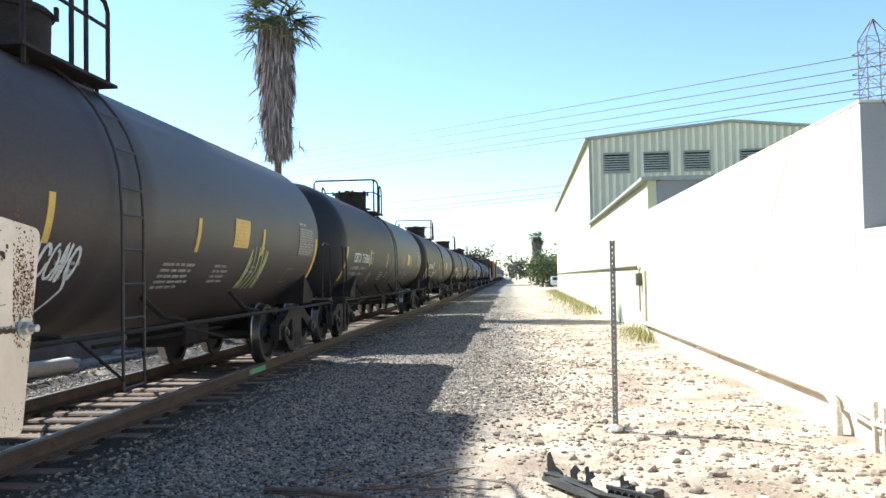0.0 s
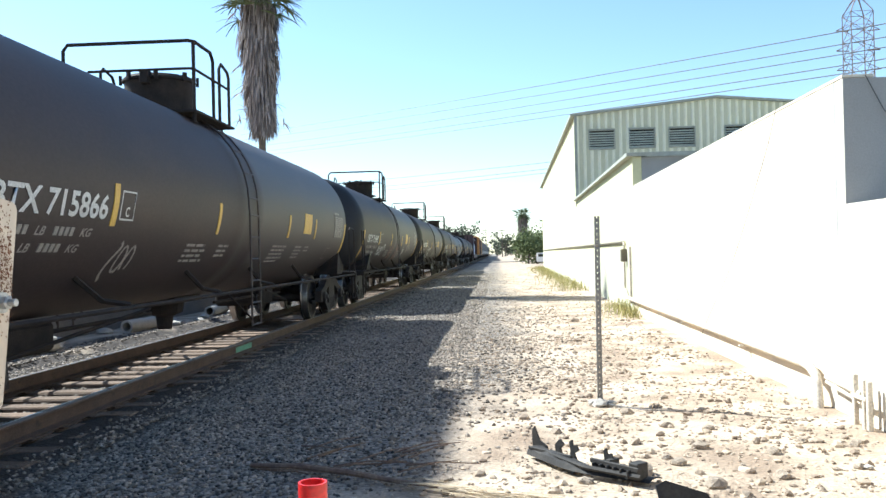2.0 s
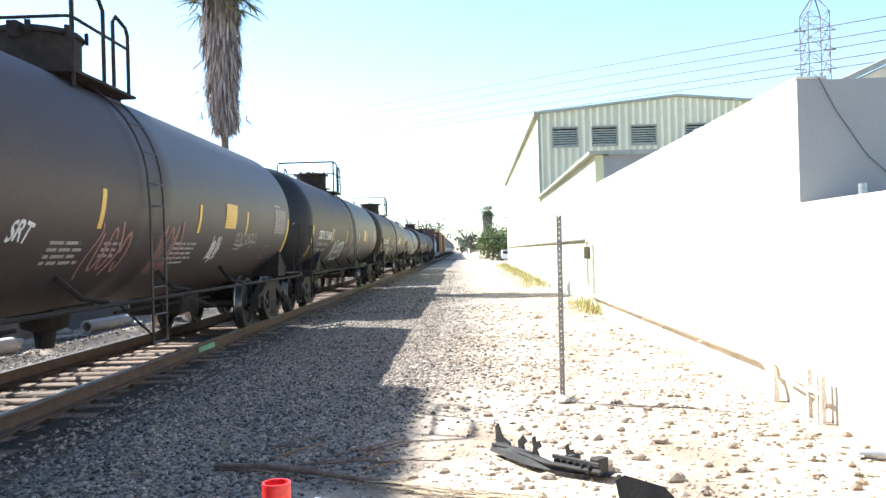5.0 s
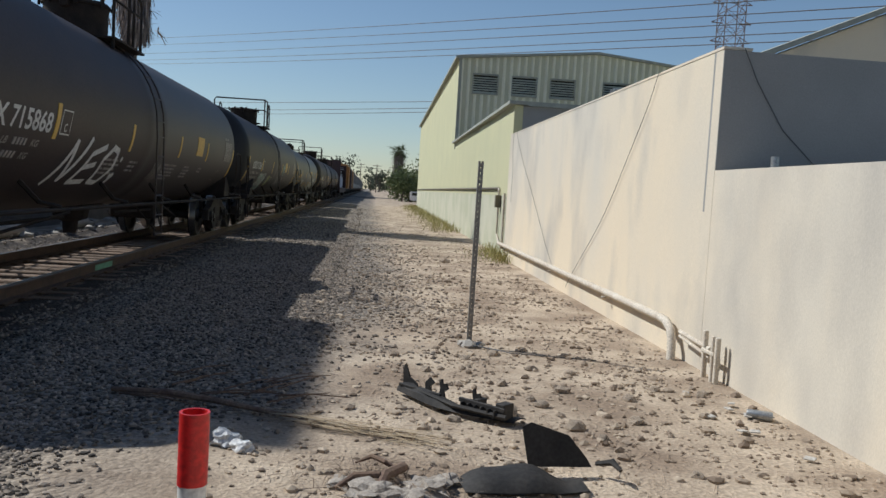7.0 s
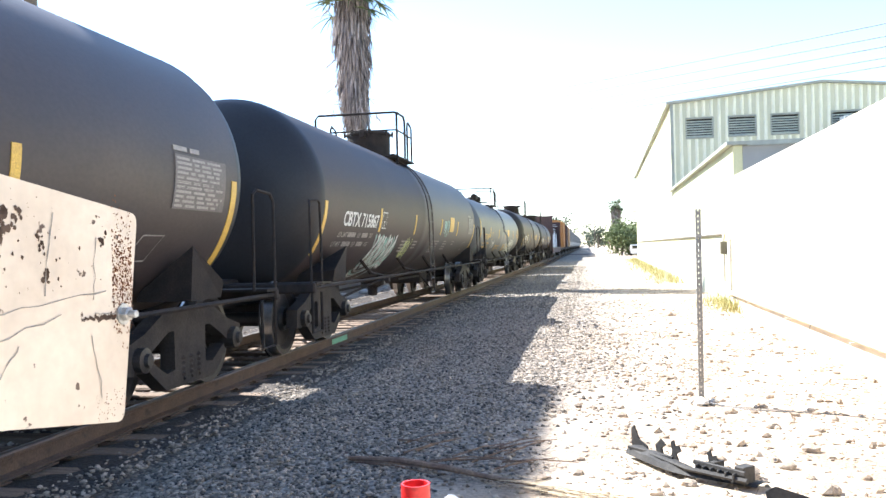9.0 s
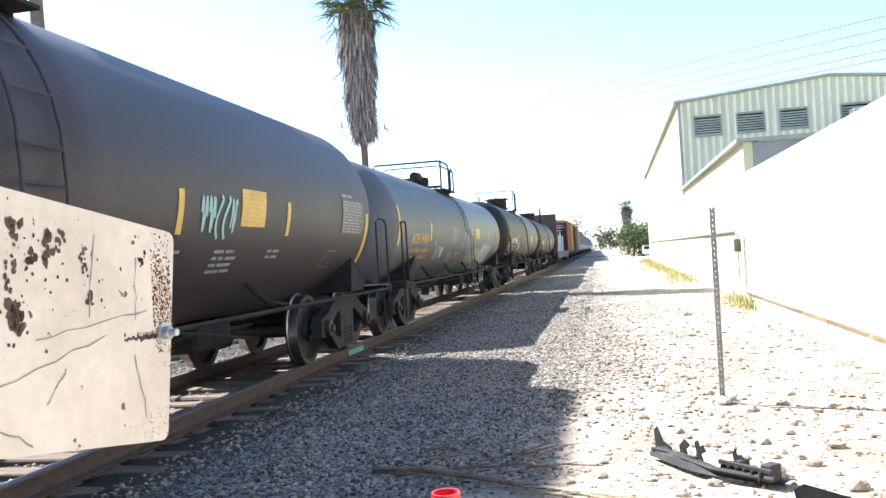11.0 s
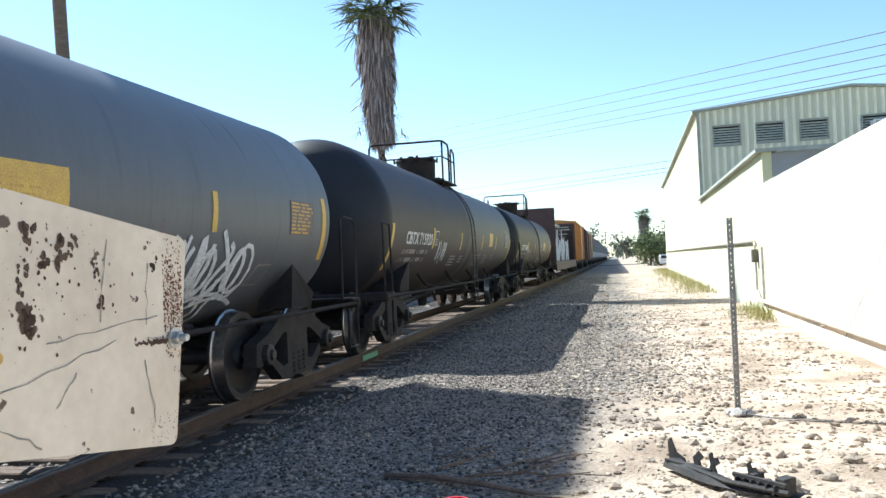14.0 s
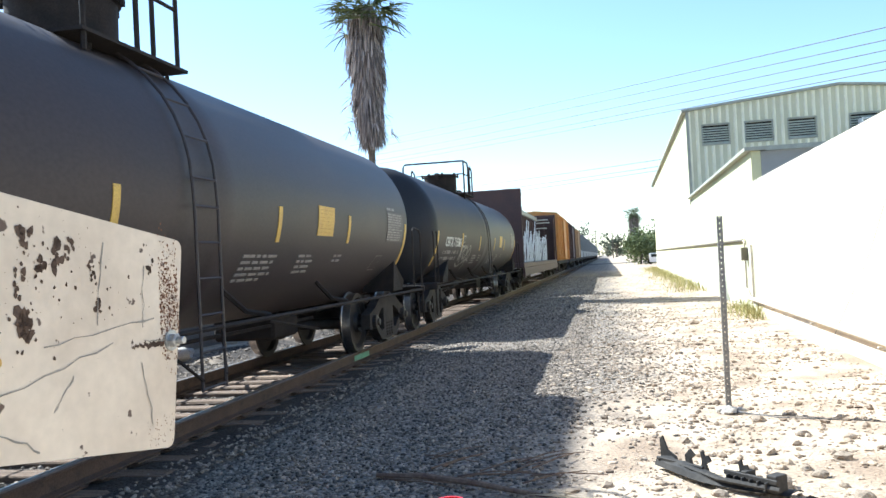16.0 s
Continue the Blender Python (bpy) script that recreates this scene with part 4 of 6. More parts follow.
def tank_car(body, manway=True):
    """A tank car without its markings, its middle over the origin."""
    car = empty("tank_car")
    R, ZC = SKIN
    more = 0.0 if manway else 0.24
    prof = [(0.0, -7.90 - more), (0.35, -7.88 - more), (0.70, -7.82 - more), (1.0, -7.72 - more), (R - 0.11, -7.58 - more), (R - 0.02, -7.43 - more), (R, -7.31 - more)]
    for y in (-0.42, 0.42):
        prof += [(R, y - 0.16), (R + 0.002, y - 0.15), (R + 0.002, y + 0.15), (R, y + 0.16)]
    full = prof + [(r, -y) for r, y in reversed(prof[:7])]
    # both heads get the darker black, their shade painted in
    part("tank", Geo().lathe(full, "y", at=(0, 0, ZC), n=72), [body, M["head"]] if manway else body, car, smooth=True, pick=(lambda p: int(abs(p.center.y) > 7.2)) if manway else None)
    # head shields and bolster saddles, one at each end
    for s in (-1, 1):
        lo, hi = sorted((s * 6.35, s * 6.95))
        side = []
        for k in (-1, 1):
            v = [(k * 0.75, lo, 0.90), (k * 0.75, hi, 0.90), (k * (R - 0.04), hi, 0.90), (k * (R - 0.04), lo, 0.90)]
            zl, zh = (1.05, 1.38) if s < 0 else (1.38, 1.05)
            v += [(k * 0.8, lo, 1.0), (k * 0.8, hi, 1.0), (k * (R - 0.01), hi, zh), (k * (R - 0.01), lo, zl)]
            part("saddle", Geo().add(v, [(0, 3, 2, 1), (4, 5, 6, 7), (0, 1, 5, 4), (1, 2, 6, 5), (2, 3, 7, 6), (3, 0, 4, 7)]), M["iron"], car, "black bolster saddle")
        part("end_sill", Geo().box(-0.22, 0.22, *sorted((s * 5.6, s * 8.3)), 0.62, 0.98, 0.02).box(-1.4, 1.4, *sorted((s * 8.02, s * 8.12)), 0.80, 0.93, 0.02)
             .box(-1.4, -0.2, *sorted((s * 7.78, s * 8.02)), 0.90, 0.93).box(0.2, 1.4, *sorted((s * 7.78, s * 8.02)), 0.90, 0.93), M["iron"], car, "black end sill and step deck")
        part("coupler", Geo().box(-0.09, 0.09, *sorted((s * 8.1, s * 8.55)), 0.66, 0.84, 0.02).box(-0.16, 0.12, *sorted((s * 8.5, s * 8.72)), 0.60, 0.90, 0.04), M["steel"], car)
        for k in (-1, 1):
            part("grab_rail", Geo().tube([(k * 1.36, s * 8.10, 0.92), (k * 1.36, s * 8.10, 1.85), (k * 1.34, s * 8.06, 1.93), (k * 1.34, s * 7.7, 1.95), (k * 1.33, s * 7.62, 1.9), (k * 1.33, s * 7.6, 0.92)], 0.016, 6), M["iron"], car)
            part("step", Geo().tube([(k * 1.36, s * 8.08, 0.80), (k * 1.36, s * 8.08, 0.32), (k * 1.36, s * 7.72, 0.32), (k * 1.36, s * 7.72, 0.80)], 0.018, 6), M["iron"], car)
        part("brake_gear", Geo().box(-0.5, 0.35, *sorted((s * 3.6, s * 4.5)), 0.42, 0.72, 0.04).tube([(0.3, s * 1.2, 0.62), (0.3, s * 5.2, 0.60)], 0.025, 6).tube([(0.8, s * 2.4, 0.75), (0.5, s * 4.9, 0.45)], 0.02, 6), M["iron"], car)
        truck_parts(car, s * 6.72, WHEEL[0])
    for k in (-1, 1):
        part("side_pipe", Geo().tube([(k * 1.36, -8.05, 0.86), (k * 1.36, 8.05, 0.86)], 0.024, 6), M["iron"], car)
        for y in (-4.0, -1.3, 1.3, 4.0):
            part("skid_strap", Geo().tube([(k * (R * 0.72), y - 0.38, ZC - R * 0.68), (k * (R * 0.72 + 0.08), y, ZC - R * 0.68 - 0.24), (k * (R * 0.72 + 0.18), y + 0.36, 0.86)], 0.028, 5), M["iron"], car)
        # ladder to the platform
        rails = Geo()
        for d in (-0.21, 0.21):
            pts = [(k * 1.37, d, 0.36), (k * 1.37, d, ZC - 0.2)]
            for i in range(9):
                a = i * 0.15
                pts.append((k * (R + 0.05) * math.cos(a), d, ZC + (R + 0.05) * math.sin(a)))
            rails.tube(pts, 0.014, 6)
        lad = part("ladder", rails, body, car, "black steel ladder")
        for z in (0.38, 0.68, 0.98, 1.28, 1.58, 1.88):
            part("rung", Geo().tube([(k * 1.37, -0.21, z), (k * 1.37, 0.21, z)], 0.012, 5), body, lad)
        for i in range(5):
            a = 0.05 + i * 0.26
            q = (k * (R + 0.05) * math.cos(a), ZC + (R + 0.05) * math.sin(a))
            part("rung", Geo().tube([(q[0], -0.21, q[1]), (q[0], 0.21, q[1])], 0.012, 5), body, lad)
        for d in (-1, 1):
            part("brace", Geo().tube([(k * 1.38, d * 0.21, 0.45), (k * 1.15, d * 0.62, 0.85)], 0.014, 5), M["iron"], car)
    part("belly_valve", Geo().lathe([(0.0, 0.32), (0.10, 0.32), (0.12, 0.5), (0.25, 0.55), (0.3, 0.80), (0.0, 0.80)], n=14).box(-0.35, 0.35, -0.5, 0.5, 0.70, 0.78, 0.01), M["iron"], car)
    zt = ZC + R
    if manway:
        part("manway", Geo().lathe([(0.0, zt + 0.50), (0.46, zt + 0.50), (0.50, zt + 0.46), (0.50, zt + 0.43), (0.47, zt + 0.42), (0.46, zt - 0.08), (0.0, zt - 0.08)], at=(0, 0.0, 0), n=28)
             .box(-0.06, 0.06, -0.55, -0.4, zt + 0.34, zt + 0.52, 0.01), M["iron"], car, "black round manway housing", smooth=True)
        for a in range(8):
            c, q = math.cos(a * 0.785 + 0.3), math.sin(a * 0.785 + 0.3)
            part("lid_bolt", Geo().box(-0.02, 0.02, -0.03, 0.03, zt + 0.40, zt + 0.53, 0.006, m=pose(0.52 * c, 0.52 * q, 0, 0, 0, math.degrees(a * 0.785 + 0.3))), M["iron"], car)
    else:
        part("manway", Geo().lathe([(0.0, zt + 0.26), (0.26, zt + 0.26), (0.30, zt + 0.22), (0.28, zt - 0.05), (0.0, zt - 0.05)], at=(0, -0.1, 0), n=20)
             .lathe([(0.0, -0.5), (0.12, -0.5), (0.14, -0.1), (0.0, -0.1)], "y", at=(0.1, -0.5, zt + 0.22), n=12).box(-0.1, 0.1, -1.5, -0.5, zt, zt + 0.14, 0.02), M["iron"], car, "low hatch and valves", smooth=True)
    for k in (-1, 1):
        part("platform", Geo().box(*sorted((k * 0.50, k * 0.90)), -0.92, 0.70, zt - 0.165, zt - 0.135), M["iron"], car, "black grated platform")
        for y in (-0.6, 0.6):
            part("platform_leg", Geo().tube([(k * 0.74, y, zt - 0.18), (k * 0.74, y, zt - 0.40)], 0.02, 5), M["iron"], car)
    part("crossover", Geo().box(-0.52, 0.52, 0.4, 0.72, zt + 0.02, zt + 0.06), M["iron"], car)
    # railing round the platform: a wide hoop across the car, and a short hoop beside the ladder on each side
    far, hi = (-0.88, 0.76) if manway else (-1.25, 0.52)
    part("railing", Geo().tube([(-0.86, far, zt - 0.35), (-0.86, far, zt + hi - 0.08), (-0.80, far, zt + hi), (0.80, far, zt + hi), (0.86, far + 0.08, zt + hi), (0.86, -0.20, zt + hi), (0.86, -0.10, zt + hi - 0.10), (0.86, -0.10, zt - 0.16)], 0.024, 8), M["iron"], car, "black pipe railing")
    part("mid_rail", Geo().tube([(-0.62, far, zt), (-0.60, far, zt + 0.34), (-0.52, far, zt + 0.40), (0.82, far, zt + 0.40), (0.86, far + 0.05, zt + 0.40), (0.86, -0.10, zt + 0.40), (0.86, 0.56, zt + 0.40)], 0.018, 6), M["iron"], car)
    part("rail_post", Geo().tube([(0.86, far + 0.03, zt + hi), (0.86, far + 0.03, zt - 0.30)], 0.024, 6), M["iron"], car)
    for k in (-1, 1):
        part("ladder_hoop", Geo().tube([(k * 0.86, 0.16, zt - 0.16), (k * 0.86, 0.16, zt + hi - 0.14), (k * 0.86, 0.24, zt + hi - 0.06), (k * 0.86, 0.52, zt + hi - 0.12), (k * 0.86, 0.58, zt + hi - 0.20), (k * 0.86, 0.58, zt - 0.16)], 0.022, 6), M["iron"], car)
    # the ladder and the platform stand a little off the middle
    for ob in car.children:
        if ob.name.split(".")[0] in ("ladder", "platform", "platform_leg", "crossover", "railing", "mid_rail", "rail_post", "brace", "ladder_hoop"):
            for q in (ob, *ob.children):
                q.data.transform(Matrix.Translation((0, -0.15, 0)))
    return car


def bars(u, w, wide, rows, high=0.035, gap=0.075, skew=0.25, seed=1):
    """Lines of unreadable stencilling as plain bars."""
    rng = random.Random(seed)
    g = Geo()
    for i in range(rows):
        x = u - skew * gap * i * 0
        end = u + wide * rng.uniform(0.75, 1.0)
        while x < end:
            run = rng.uniform(0.08, 0.28)
            q = patch(x, min(x + run, end), w - gap * i - high, w - gap * i, n=1)
            g.add(q.v, q.f)
            x += run + 0.05
    return g


def mark_tank(car, number, ink, kind="black", at=-6.30, plate=2.80, mid=(1.62, 4.05)):
    """Stripes, plates and stencils on the side that faces the path."""
    black = kind == "black"
    for u, w0, w1, wd in ((-7.28, -0.85, -0.08, 0.11), (-4.28, -0.45, -0.06, 0.10), (-1.40, -0.46, -0.07, 0.09), (mid[0], -0.44, -0.06, 0.09), (mid[1], -0.42, -0.05, 0.09), (7.20, -1.05, -0.05, 0.11)) if black else ((-7.58, -0.42, 0.30, 0.13), (-4.72, -0.32, 0.06, 0.10), (-1.70, -0.34, 0.04, 0.09), (1.05, -0.30, 0.06, 0.09), (4.55, -0.28, 0.08, 0.09), (7.36, -0.55, 0.2, 0.12)):
        part("stripe", patch(u, u + wd, w0, w1, skew=-0.03), M["yellow"], car, "yellow reflective stripe")
    part("yellow_plate", patch(plate, plate + 0.58, -0.34, 0.02) if black else patch(1.82, 2.56, -0.20, 0.08), M["yellow"], car, "yellow plate with small print")
    tagged(part("plate_print", bars(plate + 0.04 if black else 1.85, -0.02, 0.48, 7 if black else 4, 0.012, 0.045, seed=8), M["gold"], car), kind="stuff")
    cu = 6.05 if black else 6.20
    if black:
        part("data_card", patch(cu, cu + 0.98, -0.36, 0.10, n=10), M["panel"], car, "dark data panel with rows of white print")
        tagged(part("card_print", bars(cu + 0.03, 0.08, 0.92, 11, 0.022, 0.040, seed=5), M["card"], car), kind="stuff")
        tagged(part("card_head", bars(cu - 0.02, 0.17, 0.5, 1, 0.04, 0.05, seed=6), M["card"], car), kind="stuff")
    else:
        part("data_card", patch(6.35, 7.05, -0.26, 0.12), M["panel"], car, "data panel with rows of yellow print")
        tagged(part("card_print", bars(6.38, 0.10, 0.64, 9, 0.024, 0.040, seed=5), M["gold"], car), kind="stuff")
    frame_ = Geo()
    stroke(frame_, [(5.62, -0.84), (5.95, -0.84), (6.08, -0.60), (5.75, -0.60), (5.62, -0.84)], 0.016)
    part("small_card", frame_, M["card"], car, "small framed card outline")
    me = words_mesh("car_number", number, 0.205, M[ink], lambda x, y: on_tank(x, -0.385 + y))
    wide = max(v.co.y for v in me.vertices)
    for v in me.vertices:
        v.co.y = at + v.co.y * (2.0 if black else 1.5) / wide
    part("car_number", me, None, car, "large stencilled car number")
    tone = M["card" if kind == "black" else ink]
    for row, (word, end) in enumerate((("LD LMT", "KG"), ("LT WT", "KG"))):
        w = -0.56 - 0.15 * row
        u = -6.48 - 0.12 * row
        for text, du in ((word, 0.0), ("LB", 1.02), (end, 1.72)):
            part("stencil_word", words_mesh("stencil_word", text, 0.075, tone, lambda x, y: on_tank(u + du + x * 1.25 + y * 0.25, w + y)), None, car)
        for du, n in ((0.52, 5), (1.30, 4)):
            g = Geo()
            for k in range(n):
                q = patch(u + du + 0.085 * k, u + du + 0.085 * k + 0.055, w, w + 0.075, n=1)
                g.add(q.v, q.f)
            tagged(part("weights", g, tone, car, "rows of small stencilling"), kind="stuff")
    for u, w, wide, rows, sd in ((-2.2, -0.60, 0.75, 4, 1), (-1.1, -0.60, 0.45, 3, 9), (mid[0] - 0.67, -0.58, 0.85, 5, 2), (mid[0] + 0.83, -0.58, 0.55, 4, 3), (3.7, -0.58, 0.4, 2, 4)):
        tagged(part("stencil", bars(u, w, wide, rows, 0.03, 0.07, seed=sd), M["card" if kind == "black" else ink], car, "small faded stencilling"), kind="stuff")
    if black:
        edge = [(0.0, -7.915), (0.35, -7.895), (0.70, -7.835), (1.0, -7.735), (1.20, -7.595), (1.29, -7.445)]
        def on_head(x, z):
            r = min(1.28, math.hypot(x, z - ZC))
            y = next(a[1] + (b[1] - a[1]) * (r - a[0]) / (b[0] - a[0]) for a, b in zip(edge, edge[1:]) if r <= b[0])
            return Vector((x, y, z))
        me = words_mesh("head_number", number.split()[-1], 0.10, M["lettering"], lambda x, y: Vector((x, y, 0)))
        wide = max(v.co.x for v in me.vertices)
        for v in me.vertices:
            v.co = on_head(HEAD[0] - 0.50 + v.co.x * 0.50 / wide, HEAD[1] + v.co.y)
        part("head_number", me, None, car, "white stencilled number on the tank head")
        for row, wide in enumerate((0.46, 0.2)):
            g = Geo()
            for k in range(int(wide / 0.07)):
                u, z = HEAD[0] - 0.50 + 0.07 * k, HEAD[1] - 0.11 - 0.10 * row
                g.add([on_head(u, z), on_head(u + 0.05, z), on_head(u + 0.05, z + 0.05), on_head(u, z + 0.05)], [(0, 1, 2, 3)])
            tagged(part("head_print", g, M["card"], car, "rows of small stencilling"), kind="stuff")
    box_ = Geo()
    stroke(box_, [(-4.12, -0.38), (-3.84, -0.38), (-3.84, -0.12), (-4.12, -0.12), (-4.12, -0.38)], 0.02)
    part("plate_mark", box_, M["lettering" if kind == "black" else ink], car)
    part("plate_letter", words_mesh("plate_letter", "C", 0.09, M["lettering" if kind == "black" else ink], lambda x, y: on_tank(-4.03 + x, -0.35 + y)), None, car)


WHEEL = []
HEAD = (0.38, 2.26)           # right end and foot of the number on a tank head


def build_train():
    """The cars in their order; returns the keyed cars with their place at the start."""
    WHEEL.append(wheelset_mesh())
    black, grey = tank_car(M["black"]), None
    cars = []
    names = [None, "CBTX 715866", "CBTX 715866", "CBTX 715943", "CBTX 715868", "CBTX 715867", "ACFX 94894", "CBTX 715920", "CBTX 715861"]
    for i in range(-1, 8):
        if i == 5:
            SKIN[:] = 1.205, ZC - 0.09
            car = tank_car(M["grey"], manway=False)
            mark_tank(car, "ACFX 94894", "gold", "grey", -6.42)
            tagged(car, "grey streaked tank car with yellow lettering and white scrawl", "tank car", "train of rail cars")
            SKIN[:] = R, ZC
        else:
            car = black if i == -1 else copy_thing(black, Matrix.Identity(4))
            if i >= 0:
                mark_tank(car, names[i + 1], "lettering", at=-6.62 if i == 2 else -6.38, plate={1: 3.25, 3: 3.05}.get(i, 2.85), mid=(2.15, 4.17) if i == 1 else (1.62, 4.05))
            tagged(car, "black tank car with yellow stripes and white lettering", "tank car", "train of rail cars")
        cars.append((car, START + PITCH * i - (0.15 if i == 5 else 0.0)))
    tags = {0: [(3, 3.6, -0.95, 0.85, 0.62, 5, "sprayg"), (4, -1.5, -0.80, 0.75, 0.36, 5, "sprayw"), (24, -0.95, -1.15, 0.2, 0.55, 1, "sprayw")],
            1: [(5, -4.0, -1.0, 0.5, 0.4, 3, "card")],
            2: [(6, -5.3, -0.95, 0.4, 0.3, 3, "sprayw"), (7, -1.4, -1.0, 0.95, 0.6, 5, "sprayr"), (8, 0.4, -1.05, 0.8, 0.7, 4, "sprayr"), (9, 2.45, -0.85, 0.45, 0.36, 5, "sprayw"), (19, 3.6, -0.55, 1.3, 0.16, 7, "card")],
            3: [(11, 0.3, -0.9, 0.5, 0.3, 5, "card")],
            4: [(12, -4.35, -1.15, 1.7, 0.62, 7, "spraya"), (13, -4.3, -1.2, 1.6, 0.7, 6, "sprayw"), (25, -4.3, -1.1, 1.6, 0.5, 8, "card"), (14, -1.9, -1.0, 0.6, 0.45, 5, "sprayg"), (15, 2.0, -0.42, 0.75, 0.34, 5, "spraya")],
            5: [(31, 1.6, -0.80, 1.05, 0.30, 4, "sprayw"), (16, 2.3, -1.02, 2.0, 0.55, 6, "sprayw"), (33, 3.3, -0.98, 2.1, 0.6, 7, "sprayw"), (26, 3.4, -1.05, 2.2, 0.75, 5, "sprayw"), (17, -3.9, -0.72, 0.95, 0.28, 6, "sprayw")],
            6: [(18, -3.75, -0.72, 0.85, 0.42, 5, "sprayw")],
            7: [(20, -4.3, -0.75, 1.6, 0.4, 6, "card")]}
    big = [[(-3.75, -1.05), (-3.45, -0.42), (-3.36, -0.98), (-2.98, -0.36)], [(-2.35, -0.44), (-2.78, -0.56), (-2.98, -1.0), (-2.45, -0.98)], [(-2.85, -0.76), (-2.48, -0.70)],
           [(-2.02, -0.42), (-2.28, -0.62), (-2.25, -0.98), (-1.95, -1.0), (-1.74, -0.74), (-1.82, -0.48), (-2.06, -0.44)], [(-1.55, -0.62), (-1.52, -0.56)], [(-1.62, -0.88), (-1.48, -0.84), (-1.58, -1.0)]]
    for line in big:
        dense = [Vector(a).lerp(Vector(c), t / 5) for a, c in zip(line, line[1:]) for t in range(6)]
        part("graffiti", stroke(Geo(), dense, 0.085), M["sprayw"], cars[4][0], "broad white sprayed graffiti")
    for text, u, w, hh in (("P.DOG", -4.15, -0.78, 0.28), ("SRT", -2.95, -0.62, 0.18)):
        part("graffiti", words_mesh("graffiti", text, hh, M["sprayw"], lambda x, y: on_tank(u + x * 0.8 + y * 0.25, w + y + 0.02 * math.sin(9 * x))), None, cars[3][0], "white sprayed graffiti letters")
    for i, rows in tags.items():
        for seed, u, w, wide, high, n, ink in rows:
            SKIN[:] = (1.205, ZC - 0.09) if i == 5 else (R, ZC)
            part("graffiti", scrawl(seed, u, w, wide, high, n, 0.062 if wide > 1.5 else 0.034, wide > 1.0), M[ink], cars[i + 1][0], {"sprayw": "white sprayed graffiti", "sprayg": "yellow-green sprayed graffiti", "sprayr": "faded red sprayed graffiti", "spraya": "aqua sprayed graffiti", "card": "faint grey graffiti"}[ink])
    y = START + PITCH * 7 + 8.7
    for make, length in ((bulkhead_flat, 23.6), (lambda: box_car(M["orange"], "weathered orange box car", 17.6), 17.6), (lambda: box_car(M["brown"], "dark brown box car", 15.4), 15.4),
                         (lambda: box_car(M["tan"], "dusty tan box car", 17.6), 17.6)):
        cars.append((make(), y + length / 2))
        y += length
    hop = hopper_car()
    for k in range(14):
        cars.append((hop if k == 0 else copy_thing(hop, Matrix.Identity(4)), y + 8.2 + 16.4 * k))
    return cars


def flat_trucks(car, half):
    for s in (-1, 1):
        truck_parts(car, s * (half - 2.0), WHEEL[0])
        part("coupler", Geo().box(-0.1, 0.1, *sorted((s * (half - 0.6), s * half)), 0.66, 0.86, 0.02), M["steel"], car)


def bulkhead_flat():
    car = empty("bulkhead_flat_car")
    tagged(car, "brown bulkhead flat car with a leaning load of pale stakes", "flat car", "train of rail cars")
    h = 11.4
    part("deck", Geo().box(-1.45, 1.45, -h, h, 0.95, 1.15, 0.02).box(-1.47, -1.38, -h, h, 0.62, 0.95).box(1.38, 1.47, -h, h, 0.62, 0.95), M["brown"], car, "brown steel deck")
    for s in (-1, 1):
        bh = part("bulkhead", Geo().box(-1.45, 1.45, *sorted((s * (h - 0.12), s * h)), 1.15, 4.1, 0.015), M["brown"], car, "brown steel bulkhead")
        for x in (-1.3, -0.65, 0.0, 0.65, 1.3):
            part("stiffener", Geo().box(x - 0.06, x + 0.06, *sorted((s * (h - 0.13), s * (h - 0.40))), 1.15, 3.9, 0.01), M["brown"], bh)
        for z in (1.9, 2.6, 3.3, 3.9):
            part("band", Geo().box(-1.44, 1.44, *sorted((s * (h - 0.41), s * (h - 0.44))), z - 0.05, z + 0.05), M["brown"], bh)
    part("centre_panel", Geo().box(-0.05, 0.05, -h + 0.46, h - 0.46, 1.16, 3.7), M["brown"], car, "brown centre partition")
    part("top_chord", Geo().box(-0.30, 0.30, -h + 0.46, h - 0.46, 3.7, 3.95, 0.02), M["hopper"], car, "pale worn top chord")
    post = Geo().box(-0.26, 0.26, -0.08, 0.08, 1.16, 3.69, 0.01).mesh("centre_post", M["brown"])
    for k in range(16):
        ob = part("centre_post", post, None, car)
        ob.matrix_basis = pose(0, -h + 1 + k * (2 * h - 2) / 15, 0)
    rng = random.Random(3)
    for k in range(46):
        y = -h + 0.8 + k * 0.36
        m = pose(0.95 + rng.uniform(-0.15, 0.35), y, 1.16, rng.uniform(-46, -20), rng.uniform(-8, 8), 0)
        part("stake", Geo().box(-0.022, 0.022, -0.022, 0.022, 0, rng.uniform(1.2, 2.1), m=m), M["whitecar"], car, "pale leaning stake" if k == 0 else "")
    for k, (z, w) in enumerate(((3.75, 0.9), (3.55, 1.0), (3.2, 0.8), (2.55, 0.7), (2.35, 0.75), (1.9, 0.6))):
        part("stencil_bar", Geo().box(0.1, 0.1 + w, h - 0.445, h - 0.442, z, z + 0.07), M["lettering"], car)
    flat_trucks(car, 11.8)
    return car


